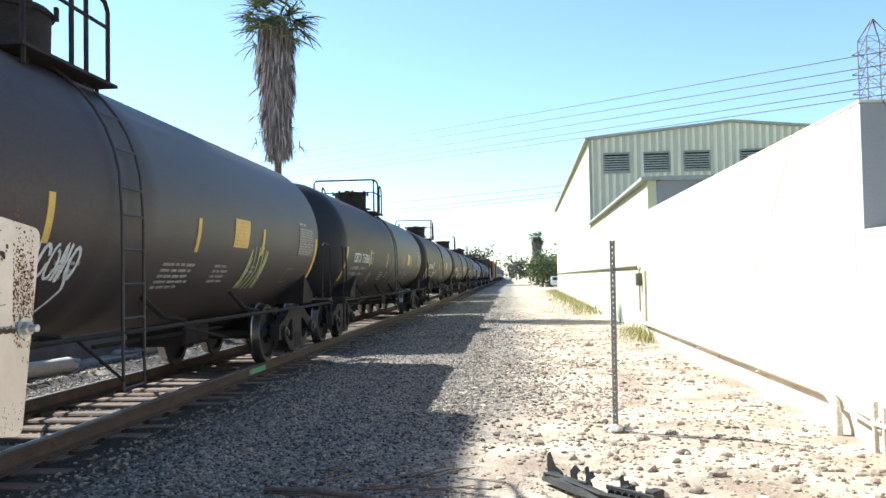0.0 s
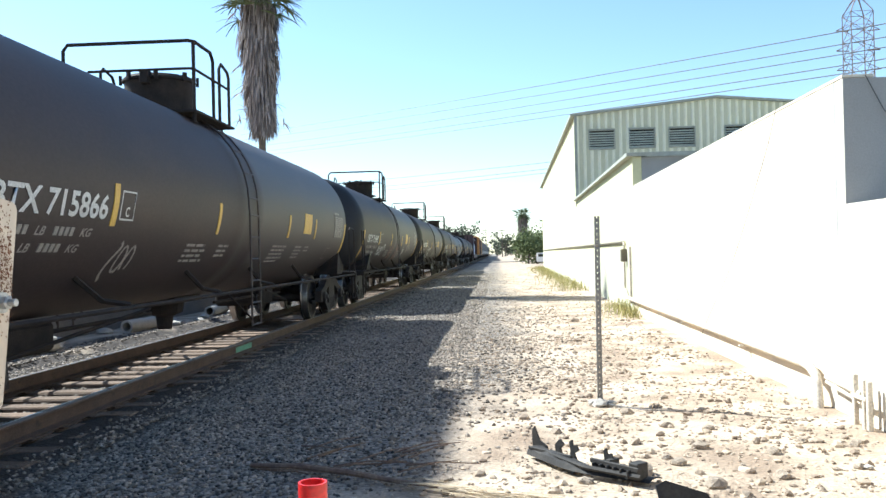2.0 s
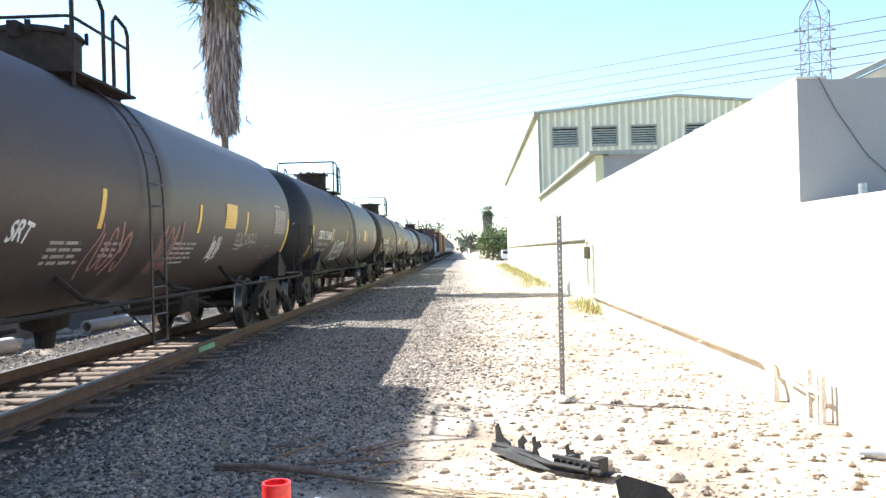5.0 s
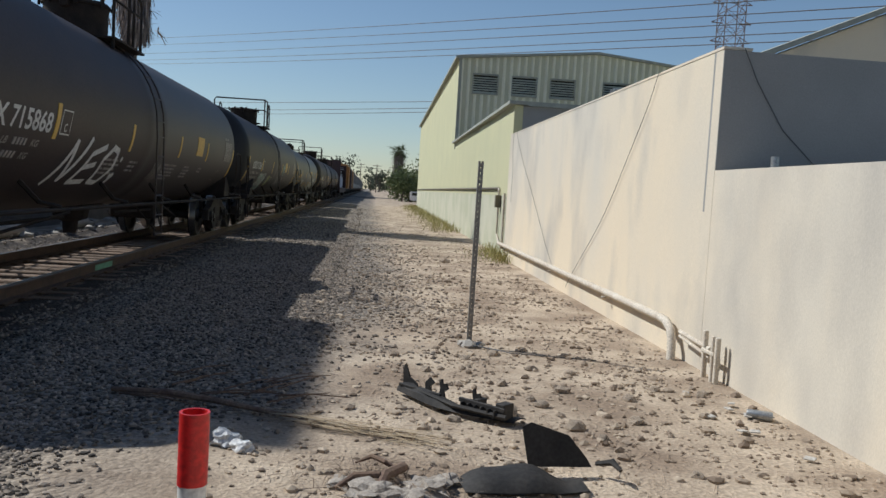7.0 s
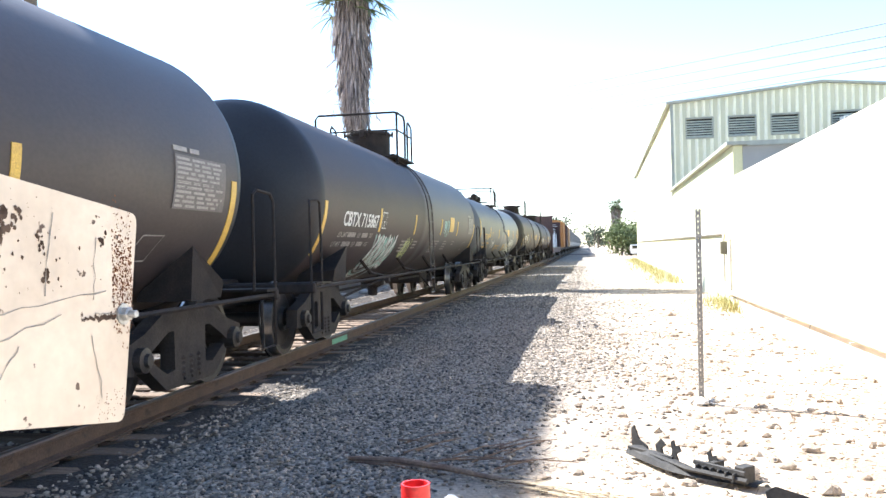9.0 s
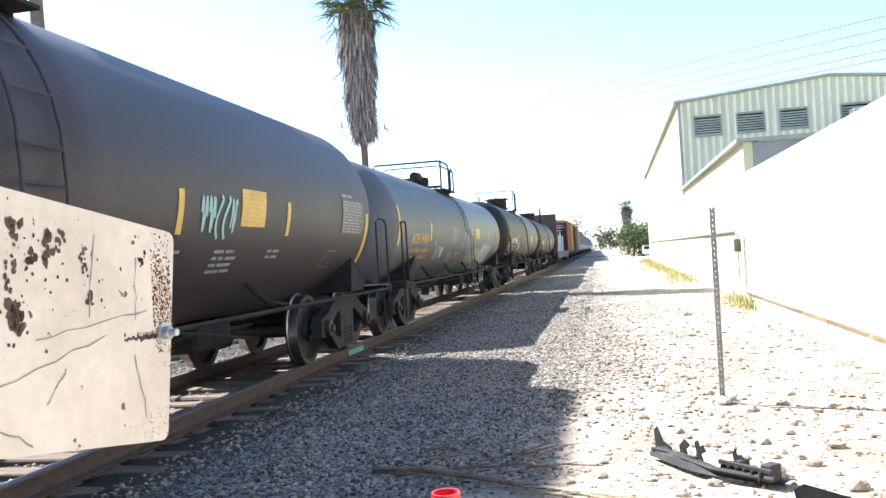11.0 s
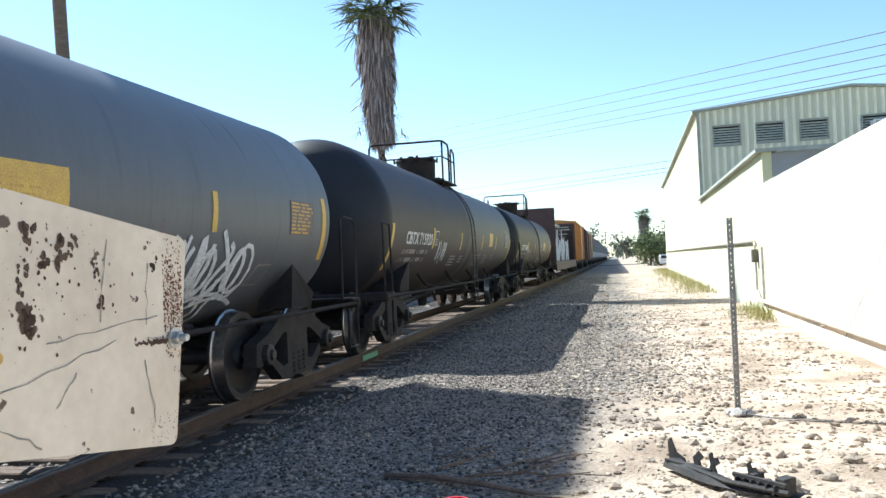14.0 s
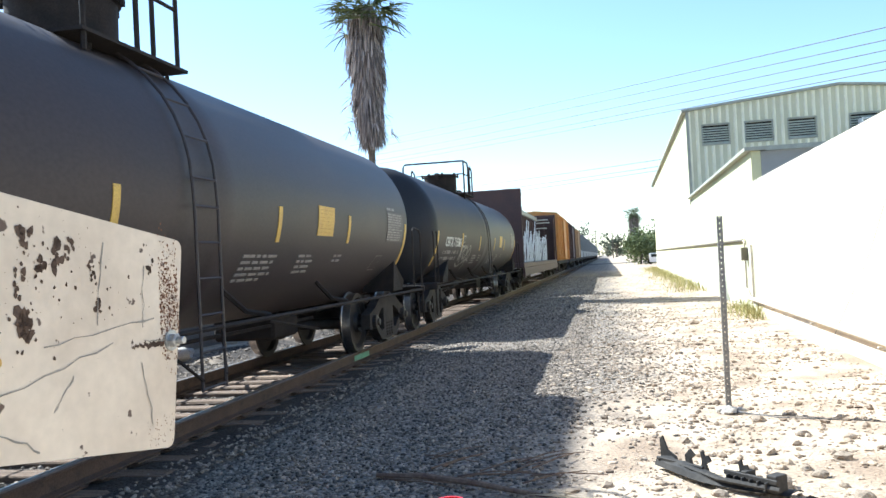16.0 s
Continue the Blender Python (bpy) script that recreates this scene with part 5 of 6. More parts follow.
def box_car(mat, label, length):
    car = empty("box_car")
    tagged(car, label, "box car", "train of rail cars")
    h = length / 2 - 0.9
    part("body", Geo().box(-1.5, 1.5, -h, h, 1.05, 4.25, 0.04), mat, car)
    part("roof", Geo().prism([(-1.52, 4.25), (1.52, 4.25), (1.52, 4.32), (0, 4.50), (-1.52, 4.32)], 2 * h + 0.1, Matrix.Translation((0, -h - 0.05, 0)) @ Matrix(((1, 0, 0, 0), (0, 0, 1, 0), (0, 1, 0, 0), (0, 0, 0, 1)))), mat, car)
    part("sill", Geo().box(-1.45, 1.45, -h - 0.1, h + 0.1, 0.80, 1.05, 0.02), M["iron"], car)
    n = int(2 * h / 0.9)
    for s in (-1, 1):
        for k in range(n + 1):
            y = -h + 0.05 + k * (2 * h - 0.1) / n
            part("side_post", Geo().box(*sorted((s * 1.5, s * 1.56)), y - 0.05, y + 0.05, 1.1, 4.2), mat, car)
        part("door", Geo().box(*sorted((s * 1.57, s * 1.63)), -1.5, 1.5, 1.15, 4.05, 0.02), mat, car, "sliding door")
    for s in (-1, 1):
        g = Geo()
        for z in (1.3, 1.75, 2.2, 2.65, 3.1, 3.55):
            g.tube([(1.0, s * (h + 0.04), z), (1.45, s * (h + 0.04), z)], 0.02, 5)
        part("end_ladder", g, mat, car)
    flat_trucks(car, length / 2)
    return car


def hopper_car():
    car = empty("hopper_car")
    tagged(car, "grey covered hopper car", "hopper car", "train of rail cars")
    h = 7.3
    part("body", Geo().prism([(-h, 1.9), (-h + 1.6, 1.1), (h - 1.6, 1.1), (h, 1.9), (h, 4.2), (-h, 4.2)], 2.9, Matrix.Translation((-1.45, 0, 0)) @ Matrix(((0, 0, 1, 0), (1, 0, 0, 0), (0, 1, 0, 0), (0, 0, 0, 1)))), M["hopper"], car)
    part("hatch", Geo().box(-0.4, 0.4, -h + 0.6, h - 0.6, 4.2, 4.4, 0.05), M["hopper"], car)
    part("sill", Geo().box(-1.4, 1.4, -h - 0.5, h + 0.5, 0.80, 1.05, 0.02), M["iron"], car)
    for s in (-1, 1):
        for k in range(9):
            y = -h + 0.4 + k * (2 * h - 0.8) / 8
            part("side_post", Geo().box(*sorted((s * 1.45, s * 1.52)), y - 0.05, y + 0.05, 2.0, 4.15), M["hopper"], car)
    flat_trucks(car, 8.2)
    return car


# ---- palms, trees, distance ----
def leaf_blades(rng, spots, length, width, segs=3):
    """Blades: (place, way, droop) each bent strip of several faces."""
    v, f = [], []
    for place, way, droop in spots:
        p = Vector(place)
        d = Vector(way).normalized()
        side = d.cross(Vector((0, 0, 1)))
        side = side.normalized() if side.length > 1e-3 else Vector((1, 0, 0))
        side = (side + 0.5 * Vector((rng.uniform(-1, 1), rng.uniform(-1, 1), rng.uniform(-1, 1)))).normalized()
        n = length * rng.uniform(0.7, 1.25)
        w = width * rng.uniform(0.7, 1.3)
        o = len(v)
        for i in range(segs + 1):
            t = i / segs
            k = w * (1 - 0.75 * t) * (0.6 if i == 0 else 1)
            v += [tuple(p + side * k), tuple(p - side * k)]
            p = p + d * (n / segs)
            d = (d + Vector((0, 0, -droop / segs))).normalized()
        f += [(o + 2 * i, o + 2 * i + 1, o + 2 * i + 3, o + 2 * i + 2) for i in range(segs)]
    return v, f


def fan_frond(rng, root, way, stem, size, blades=13):
    """One fan leaf: a stalk that ends in a spread of blades."""
    d = Vector(way).normalized()
    tip = Vector(root) + d * stem + Vector((0, 0, -0.12 * stem))
    side = d.cross(Vector((0, 0, 1))).normalized()
    up = side.cross(d)
    out = []
    for i in range(blades):
        a = (i / (blades - 1) - 0.5) * 4.0
        out.append((tip, d * math.cos(a) + side * math.sin(a) + up * 0.12, 0.7))
    return tip, out


def build_palm(x, y, lean, skirt_lo, top, trunk_r, width, seed, label, blades=1500, green=True, spread=1.0, droop=-0.75):
    rng = random.Random(seed)
    b = empty("palm_tree", pose(x, y, 0), label, "palm tree")
    axis = lambda z: Vector((lean[0] * z, lean[1] * z, z))
    pts = [axis(z) + Vector((0.03 * math.sin(z), 0.03 * math.cos(1.3 * z), 0)) for z in np.linspace(-0.3, top, 14)]
    part("trunk", Geo().tube(pts, [trunk_r * (1.35 - 0.35 * min(1, i / 3)) for i in range(14)], 12), M["bark"], b, "slender grey palm trunk", smooth=True)
    if skirt_lo < top - 1.5:
        spots = []
        for _ in range(blades):
            t = rng.random()
            z = skirt_lo + 0.35 + (top - skirt_lo - 0.6) * t
            a = rng.uniform(0, 6.283)
            tier = (z * 1.55 + 0.35 * math.sin(a * 2 + z)) % 1.0
            prof = min(1.0, 0.60 + 0.6 * t) * (0.80 + 0.28 * tier + 0.10 * math.sin(z * 3 + a))
            r = width * 0.5 * prof * rng.uniform(0.55, 1.0)
            c = axis(z) + Vector((r * math.cos(a), r * math.sin(a), 0))
            spots.append((c, (math.cos(a) * rng.uniform(0.0, 0.45), math.sin(a) * rng.uniform(0.0, 0.45), -1), 0.7))
        v, f = leaf_blades(rng, spots, 0.62, 0.036)
        part("dead_frond_skirt", quick_mesh("dead_frond_skirt", v, f, M["thatch"]), None, b, "shaggy grey-brown skirt of dead fronds")
        core = [axis(z) for z in np.linspace(skirt_lo + 0.5, top, 8)]
        part("skirt_core", Geo().tube(core, [width * 0.5 * q for q in (0.18, 0.42, 0.52, 0.62, 0.68, 0.72, 0.74, 0.6)], 14), M["bark"], b)
        spots = []
        for _ in range(11):
            z = skirt_lo + (top - skirt_lo) * rng.uniform(0.1, 0.95)
            a = rng.uniform(0, 6.283)
            r = width * 0.42
            _, s = fan_frond(rng, axis(z) + Vector((r * math.cos(a), r * math.sin(a), 0)), (math.cos(a), math.sin(a), -0.9), 0.35, 0.5, 7)
            spots += s
        v, f = leaf_blades(rng, spots, 0.55, 0.03)
        part("loose_fronds", quick_mesh("loose_fronds", v, f, M["thatch"]), None, b)
    spots = []
    for k in range(int(46 * spread)):
        a, e = k * 2.399, rng.uniform(droop, 1.25)
        way = (math.cos(a) * math.cos(e), math.sin(a) * math.cos(e), math.sin(e))
        _, s = fan_frond(rng, axis(top) + Vector((0, 0, rng.uniform(-0.5, 0.4))), way, rng.uniform(0.7, 1.25) * spread, 0.8)
        spots += s
    v, f = leaf_blades(rng, spots, 0.85 * spread ** 0.5, 0.05 * spread)
    part("crown", quick_mesh("crown", v, f, M["frond" if green else "thatch"]), None, b, "crown of green fan leaves")
    return b


def leaf_cloud(rng, centre, radii, n, size):
    """Small leaves in uneven clumps round a centre."""
    c = Vector(centre)
    clumps = [c + Vector((rng.gauss(0, 0.45) * radii[0], rng.gauss(0, 0.45) * radii[1], rng.gauss(0, 0.42) * radii[2])) for _ in range(max(5, n // 60))]
    v, f = [], []
    for i in range(n):
        k = clumps[i % len(clumps)]
        s = 0.30 * min(radii)
        p = k + Vector((rng.gauss(0, s), rng.gauss(0, s), rng.gauss(0, s * 0.8)))
        a = Vector((rng.uniform(-1, 1), rng.uniform(-1, 1), rng.uniform(-1, 1))).normalized()
        q = a.cross(Vector((rng.uniform(-1, 1), rng.uniform(-1, 1), rng.uniform(-1, 1)))).normalized()
        e = size * rng.uniform(0.6, 1.4)
        o = len(v)
        v += [tuple(p + a * e), tuple(p + q * e * 0.5), tuple(p - a * e), tuple(p - q * e * 0.5)]
        f.append((o, o + 1, o + 2, o + 3))
    return v, f


def build_tree(name, x, y, h, radii, n, size, seed, label, category="tree", mat="leaf", base=0.35):
    rng = random.Random(seed)
    b = empty(name, pose(x, y, 0), label, category)
    g = Geo().tube([(0, 0, -0.2), (0.1, 0.05, h * 0.3), (0.0, 0.1, h * 0.75)], [h * 0.035, h * 0.026, h * 0.008], 8)
    for k in range(5):
        a = k * 1.3
        g.tube([(0.05, 0.03, h * (0.25 + 0.05 * k)), (radii[0] * 0.5 * math.cos(a), radii[1] * 0.5 * math.sin(a), h * (0.5 + 0.07 * k))], [h * 0.014, h * 0.004], 6)
    part("trunk", g, M["bark"], b)
    v, f = leaf_cloud(rng, (0, 0, h * (base + (1 - base) / 2)), (*radii, h * (1 - base) / 2), n, size)
    part("crown", quick_mesh("crown", v, f, M[mat]), None, b, "uneven leafy crown")
    return b


def build_distance():
    # road that crosses the track, with far trees and poles behind
    road = new("road", Geo().box(-60, 60, 128, 137, -0.05, 0.03).mesh("road", M["asphalt"]))
    tagged(road, "dark asphalt road crossing the railway", "road", kind="structure")
    build_tree("shrub", 3.7, 106, 3.9, (1.9, 1.9), 2600, 0.17, 11, "broad green shrub beside the path", "shrub", base=0.02)
    build_tree("shrub", 5.1, 114, 4.3, (2.4, 2.4), 3200, 0.19, 12, "dense green shrub beside the warehouse", "shrub", base=0.02)
    build_palm(4.16, 139, (0.002, 0), 1.0, 7.7, 0.28, 2.2, 21, "short shaggy fan palm far down the line", 500)
    rng = random.Random(31)
    for k in range(26):
        x = rng.uniform(-26, 40)
        y = rng.uniform(240, 420)
        if -11 < x < -0.5:
            x -= 14
        build_tree("tree", x, y, rng.uniform(6, 11), (rng.uniform(3, 6), rng.uniform(3, 5)), 420, 0.55, 40 + k, "far hazy green tree beyond the road", mat="leafdark", base=0.1)
    build_tree("tree", -9.5, 300, 10.5, (4.0, 4.0), 1500, 0.45, 90, "dark rounded tree beyond the train", mat="leafdark", base=0.2)
    for k, (x, y, h) in enumerate(((-4, 330, 11), (2, 300, 10), (9, 350, 11), (-14, 300, 10))):
        p = empty("utility_pole", pose(x, y, 0), "far wooden utility pole with crossarms", "utility pole", "far utility poles")
        part("pole", Geo().tube([(0, 0, 0), (0, 0, h)], [0.18, 0.12], 8), M["bark"], p)
        for z in (h - 0.5, h - 1.5):
            part("crossarm", Geo().box(-1.6, 1.6, -0.08, 0.08, z - 0.08, z + 0.08), M["bark"], p)
    build_palm(18, 290, (0, 0), 9.0, 12, 0.25, 1.6, 24, "slim tall palm far off", 120)
    # parked white vehicle at the corner of the warehouse
    c = empty("parked_van", pose(5.3, 104, 0) @ Matrix.Scale(0.75, 4), "white parked van beyond the warehouse corner", "van")
    part("body", Geo().prism([(-2.2, 0.35), (2.2, 0.35), (2.2, 1.0), (1.5, 1.15), (1.0, 1.75), (-2.1, 1.8), (-2.2, 1.2)], 1.75, Matrix.Translation((-0.87, 0, 0)) @ Matrix(((0, 0, 1, 0), (1, 0, 0, 0), (0, 1, 0, 0), (0, 0, 0, 1)))), M["whitecar"], c)
    part("rear_window", Geo().box(-0.7, 0.7, -2.215, -2.17, 1.15, 1.6, 0.01), M["glass"], c)
    for s in (-1, 1):
        for y in (-1.4, 1.4):
            part("wheel", Geo().lathe([(0.0, -0.1), (0.30, -0.1), (0.33, -0.05), (0.33, 0.05), (0.30, 0.1), (0.0, 0.1)], "x", at=(s * 0.8, y, 0.33), n=16), M["iron"], c)
    # lattice tower and its lines
    t = empty("power_pylon", pose(54.6, 129.5, 0), "tall lattice steel power pylon", "pylon")
    hgt, legs = 39.0, Geo()
    half = lambda z: 3.6 - 2.0 * min(1, z / 24) if z < 36 else 1.6 * max(0.05, (39 - z) / 3)
    zs = [0, 6, 11, 15.5, 19, 22, 24.5, 27, 29.5, 32, 34, 36, 38.9]
    for sx, sy in ((-1, -1), (1, -1), (1, 1), (-1, 1)):
        legs.tube([(sx * half(z), sy * half(z), z) for z in zs], 0.085, 4)
    part("leg_frame", legs, M["tower"], t)
    br = Geo()
    for za, zb in zip(zs, zs[1:]):
        a, b2 = half(za), half(zb)
        for p, q in (((-1, -1), (1, -1)), ((1, -1), (1, 1)), ((1, 1), (-1, 1)), ((-1, 1), (-1, -1))):
            br.tube([(p[0] * a, p[1] * a, za), (q[0] * b2, q[1] * b2, zb)], 0.05, 3).tube([(q[0] * a, q[1] * a, za), (p[0] * b2, p[1] * b2, zb)], 0.05, 3)
            br.tube([(p[0] * b2, p[1] * b2, zb), (q[0] * b2, q[1] * b2, zb)], 0.045, 3)
    part("bracing", br, M["tower"], t)
    arms = Geo()
    for z in (27.5, 30.4, 33.4):
        for s in (-1, 1):
            arms.tube([(s * 1.4, 0, z), (s * 3.2, 0, z + 0.1)], 0.09, 4).tube([(s * 1.4, 0, z + 1.0), (s * 3.2, 0, z + 0.1)], 0.06, 4)
    part("crossarm", arms, M["tower"], t)
    ends = [((-144.4, 473.6, 72.8), (52.0, 126.0, 33.4)), ((-144.5, 474.0, 69.6), (52.1, 126.4, 31.6)), ((-144.8, 474.6, 65.1), (52.1, 126.7, 30.2)), ((-144.9, 475.0, 61.9), (52.2, 127.0, 28.6)),
            ((-145.0, 475.2, 59.9), (52.2, 127.2, 27.4)), ((-145.8, 476.9, 40.7), (40.7, 153.5, 20.9)), ((-146.0, 477.2, 36.2), (40.7, 153.7, 19.9)), ((-146.0, 477.3, 33.9), (40.7, 153.7, 19.2))]
    for a, b2 in ends:
        a, b2 = Vector(a), Vector(b2)
        far = b2 + (b2 - a) * 0.25
        pts = [a.lerp(far, i / 12) + Vector((0, 0, -1.2 * math.sin(math.pi * i / 12))) for i in range(13)]
        w = new("power_line", Geo().tube(pts, 0.075, 4).mesh("power_line", M["wire"]))
        tagged(w, "thin overhead power line strung high across the sky", "power line", "overhead power lines")
    d = new("wall_cable", Geo().tube([(2.72, 7.27, 2.83), (2.86, 7.275, 2.55), (3.12, 7.275, 2.15), (3.45, 7.275, 1.85), (3.6, 7.27, 1.72)], 0.004, 5).mesh("wall_cable", M["wire"]))
    tagged(d, "thin dark cable slanting down a grey wall", "cable", "cables on the wall")


def build_far_side():
    """What shows under the cars: sunlit ground with broken concrete before a low wall."""
    w = new("low_wall", Geo().box(-8.75, -8.55, -40, 70, -0.1, 1.25, 0.02).mesh("low_wall", M["blockwall"]))
    tagged(w, "low grey block wall beyond the track", "wall")
    # unseen panel on a column, added to throw the still shadow beside the track
    b = empty("billboard", None, "unseen raised panel on a column, added to cast a shadow", "billboard")
    part("panel", Geo().box(-14.6, -14.14, 11.35, 15.65, 12.2, 14.6, 0.03), M["hopper"], b, "grey unseen shade panel")
    part("column", Geo().tube([(-14.4, 12.2, -0.1), (-14.4, 12.2, 12.2)], 0.3, 12), M["tower"], b, "steel column")
    rng = random.Random(12)
    meshes = [rock_mesh(20 + i) for i in range(4)]
    for me in meshes:
        me.materials[0] = M["concrete"]
    for _ in range(34):
        s = rng.uniform(0.06, 0.2)
        x, y = rng.uniform(-8.3, -7.3), rng.uniform(5, 40)
        ob = new("concrete_rubble", meshes[rng.randrange(4)])
        ob.matrix_basis = pose(x, y, s * 0.25, 0, 0, rng.uniform(0, 360)) @ Matrix.Diagonal((s, s * 1.3, s, 1))
        tagged(ob, "pale broken concrete lump on sunlit ground", "rubble", "rubble beyond the track")
    for y in (12.5, 17.5, 22.0):
        ob = new("concrete_pipe", Geo().lathe([(0.09, -0.9), (0.13, -0.9), (0.13, 0.9), (0.09, 0.9)], "y", n=16, closed=True).mesh("concrete_pipe", M["concrete"], True))
        ob.matrix_basis = pose(-7.75, y, 0.125, 0, 0, rng.uniform(-12, 12))
        tagged(ob, "short pale concrete pipe lying beyond the track", "pipe", "pipes beyond the track")


# ---- things near the camera ----
def build_plate():
    """White sheet steel, nearly parallel to the track, with a bolt and a capped stud."""
    m = Matrix(((0.117, 0, 0.993, BOLT[0]), (0.993, 0, -0.117, BOLT[1]), (0, 1, 0, BOLT[2]), (0, 0, 0, 1)))
    b = empty("steel_plate_sign", m, "chipped white steel plate with rust spots and a bolt", "sign plate")
    tl, bl, br, tr = PLATE
    def corner(p, a, c, r=0.013):
        p, a, c = Vector(p), Vector(a), Vector(c)
        da, dc = (a - p).normalized() * r, (c - p).normalized() * r
        return [tuple(p + da * (1 - t) ** 2 + dc * t ** 2) for t in (0, 0.25, 0.5, 0.75, 1)]
    line = [bl] + corner(br, bl, tr) + corner(tr, br, tl) + [tl]
    sheet = Geo().prism(line, 0.004, Matrix.Translation((0, 0, -0.004)))
    part("plate", sheet, M["whiteplate"], b)
    bolt = part("bolt", Geo().lathe([(0.0, 0.0), (0.0125, 0.0), (0.0125, 0.002), (0.0, 0.002)], n=20), M["galv"], b, "galvanised bolt with washer", smooth=True)
    part("nut", Geo().lathe([(0.0, 0.002), (0.0085, 0.002), (0.0085, 0.009), (0.007, 0.010), (0.0, 0.010)], n=6), M["galv"], bolt)
    part("thread", Geo().lathe([(0.0, 0.010), (0.0045, 0.010), (0.0045, 0.018), (0.004, 0.019), (0.0, 0.019)], n=12), M["galv"], bolt)
    stud = part("stud", Geo().lathe([(0.0, 0.0), (0.0056, 0.0), (0.0056, 0.06), (0.0, 0.06)], at=(STUD[0], STUD[1], 0), n=12), M["iron"], b, "dark stud with a yellow cap", smooth=True)
    part("cap", Geo().lathe([(0.0, 0.0602), (0.0062, 0.0602), (0.0062, 0.063), (0.005, 0.065), (0.0, 0.065)], at=(STUD[0], STUD[1], 0), n=12), M["yellow"], stud)
    rust = Geo()
    rng = random.Random(6)
    def fleck(u, w, s):
        k = rng.randrange(5, 9)
        pts = [(u + s * rng.uniform(0.45, 1.1) * math.cos(6.283 * i / k), w + s * 1.2 * rng.uniform(0.45, 1.1) * math.sin(6.283 * i / k), 0.0006) for i in range(k)]
        rust.add(pts, [tuple(range(k))])
    beds = [(-0.218, 0.125, 0.009), (-0.200, 0.095, 0.007), (-0.178, 0.100, 0.010), (-0.160, 0.108, 0.006), (-0.228, 0.078, 0.008), (-0.224, 0.050, 0.011), (-0.216, 0.030, 0.008),
            (-0.300, 0.105, 0.007), (-0.122, 0.050, 0.006), (-0.128, 0.085, 0.005), (-0.035, 0.088, 0.006), (-0.340, 0.13, 0.006), (-0.29, 0.02, 0.005)]
    for cu, cw, r in beds:      # chips in ragged beds, and fine rust along the free edge
        for _ in range(9):
            fleck(cu + rng.gauss(0, r * 0.55), cw + rng.gauss(0, r * 0.8), r * rng.uniform(0.25, 0.75))
        for _ in range(14):
            fleck(cu + rng.gauss(0, 0.018), cw + rng.gauss(0, 0.022), 0.0004 + 0.0026 * rng.random() ** 2.5)
    for k in range(24):         # dark streak beside the bolt
        fleck(-0.014 - 0.0024 * k, -0.001 + rng.gauss(0, 0.0012), 0.0042 - 0.0001 * k)
    speck = rust
    rust = Geo()
    for _ in range(1100):
        fleck(rng.uniform(-0.018, 0.018), rng.gauss(0.045, 0.032), 0.0003 + 0.0016 * rng.random() ** 2)
    for _ in range(60):
        fleck(rng.uniform(-0.05, 0.002), rng.uniform(-0.118, -0.085), rng.uniform(0.0003, 0.0012))
    tagged(part("chipped_paint", speck, M["rail"], b, "dark brown paint chips and a streak beside the bolt"), kind="stuff")
    tagged(part("edge_rust", rust, M["rust"], b, "orange-brown rust specks along the edge"), kind="stuff")
    scratch = Geo()
    for u0, w0, u1, w1 in ((-0.30, -0.035, -0.10, 0.006), (-0.27, -0.05, -0.21, -0.085), (-0.11, 0.115, -0.125, 0.03), (-0.045, 0.09, -0.05, 0.02), (-0.20, 0.012, -0.03, 0.028), (-0.055, -0.02, -0.04, -0.09), (-0.16, -0.02, -0.19, -0.05), (-0.05, 0.004, -0.012, 0.001)):
        pts = [Vector((u0 + (u1 - u0) * i / 8 + rng.gauss(0, 0.0012), w0 + (w1 - w0) * i / 8 + rng.gauss(0, 0.0012), 0.0007)) for i in range(9)]
        n = Vector((w0 - w1, u1 - u0, 0)).normalized()
        wd = [rng.uniform(0.0003, 0.0012) for _ in pts]
        scratch.add([p + n * k for p, k in zip(pts, wd)] + [p - n * k for p, k in zip(pts, wd)], [(i, i + 1, i + 10, i + 9) for i in range(8)])
    tagged(part("scuffing", scratch, M["postm"], b, "grey scratches and a thin streak at the bolt"), kind="stuff")
    post = part("post", Geo().box(-0.345, -0.300, -1.42, 0.16, -0.05, -0.008, 0.004), M["postm"], b, "square steel post behind the plate")


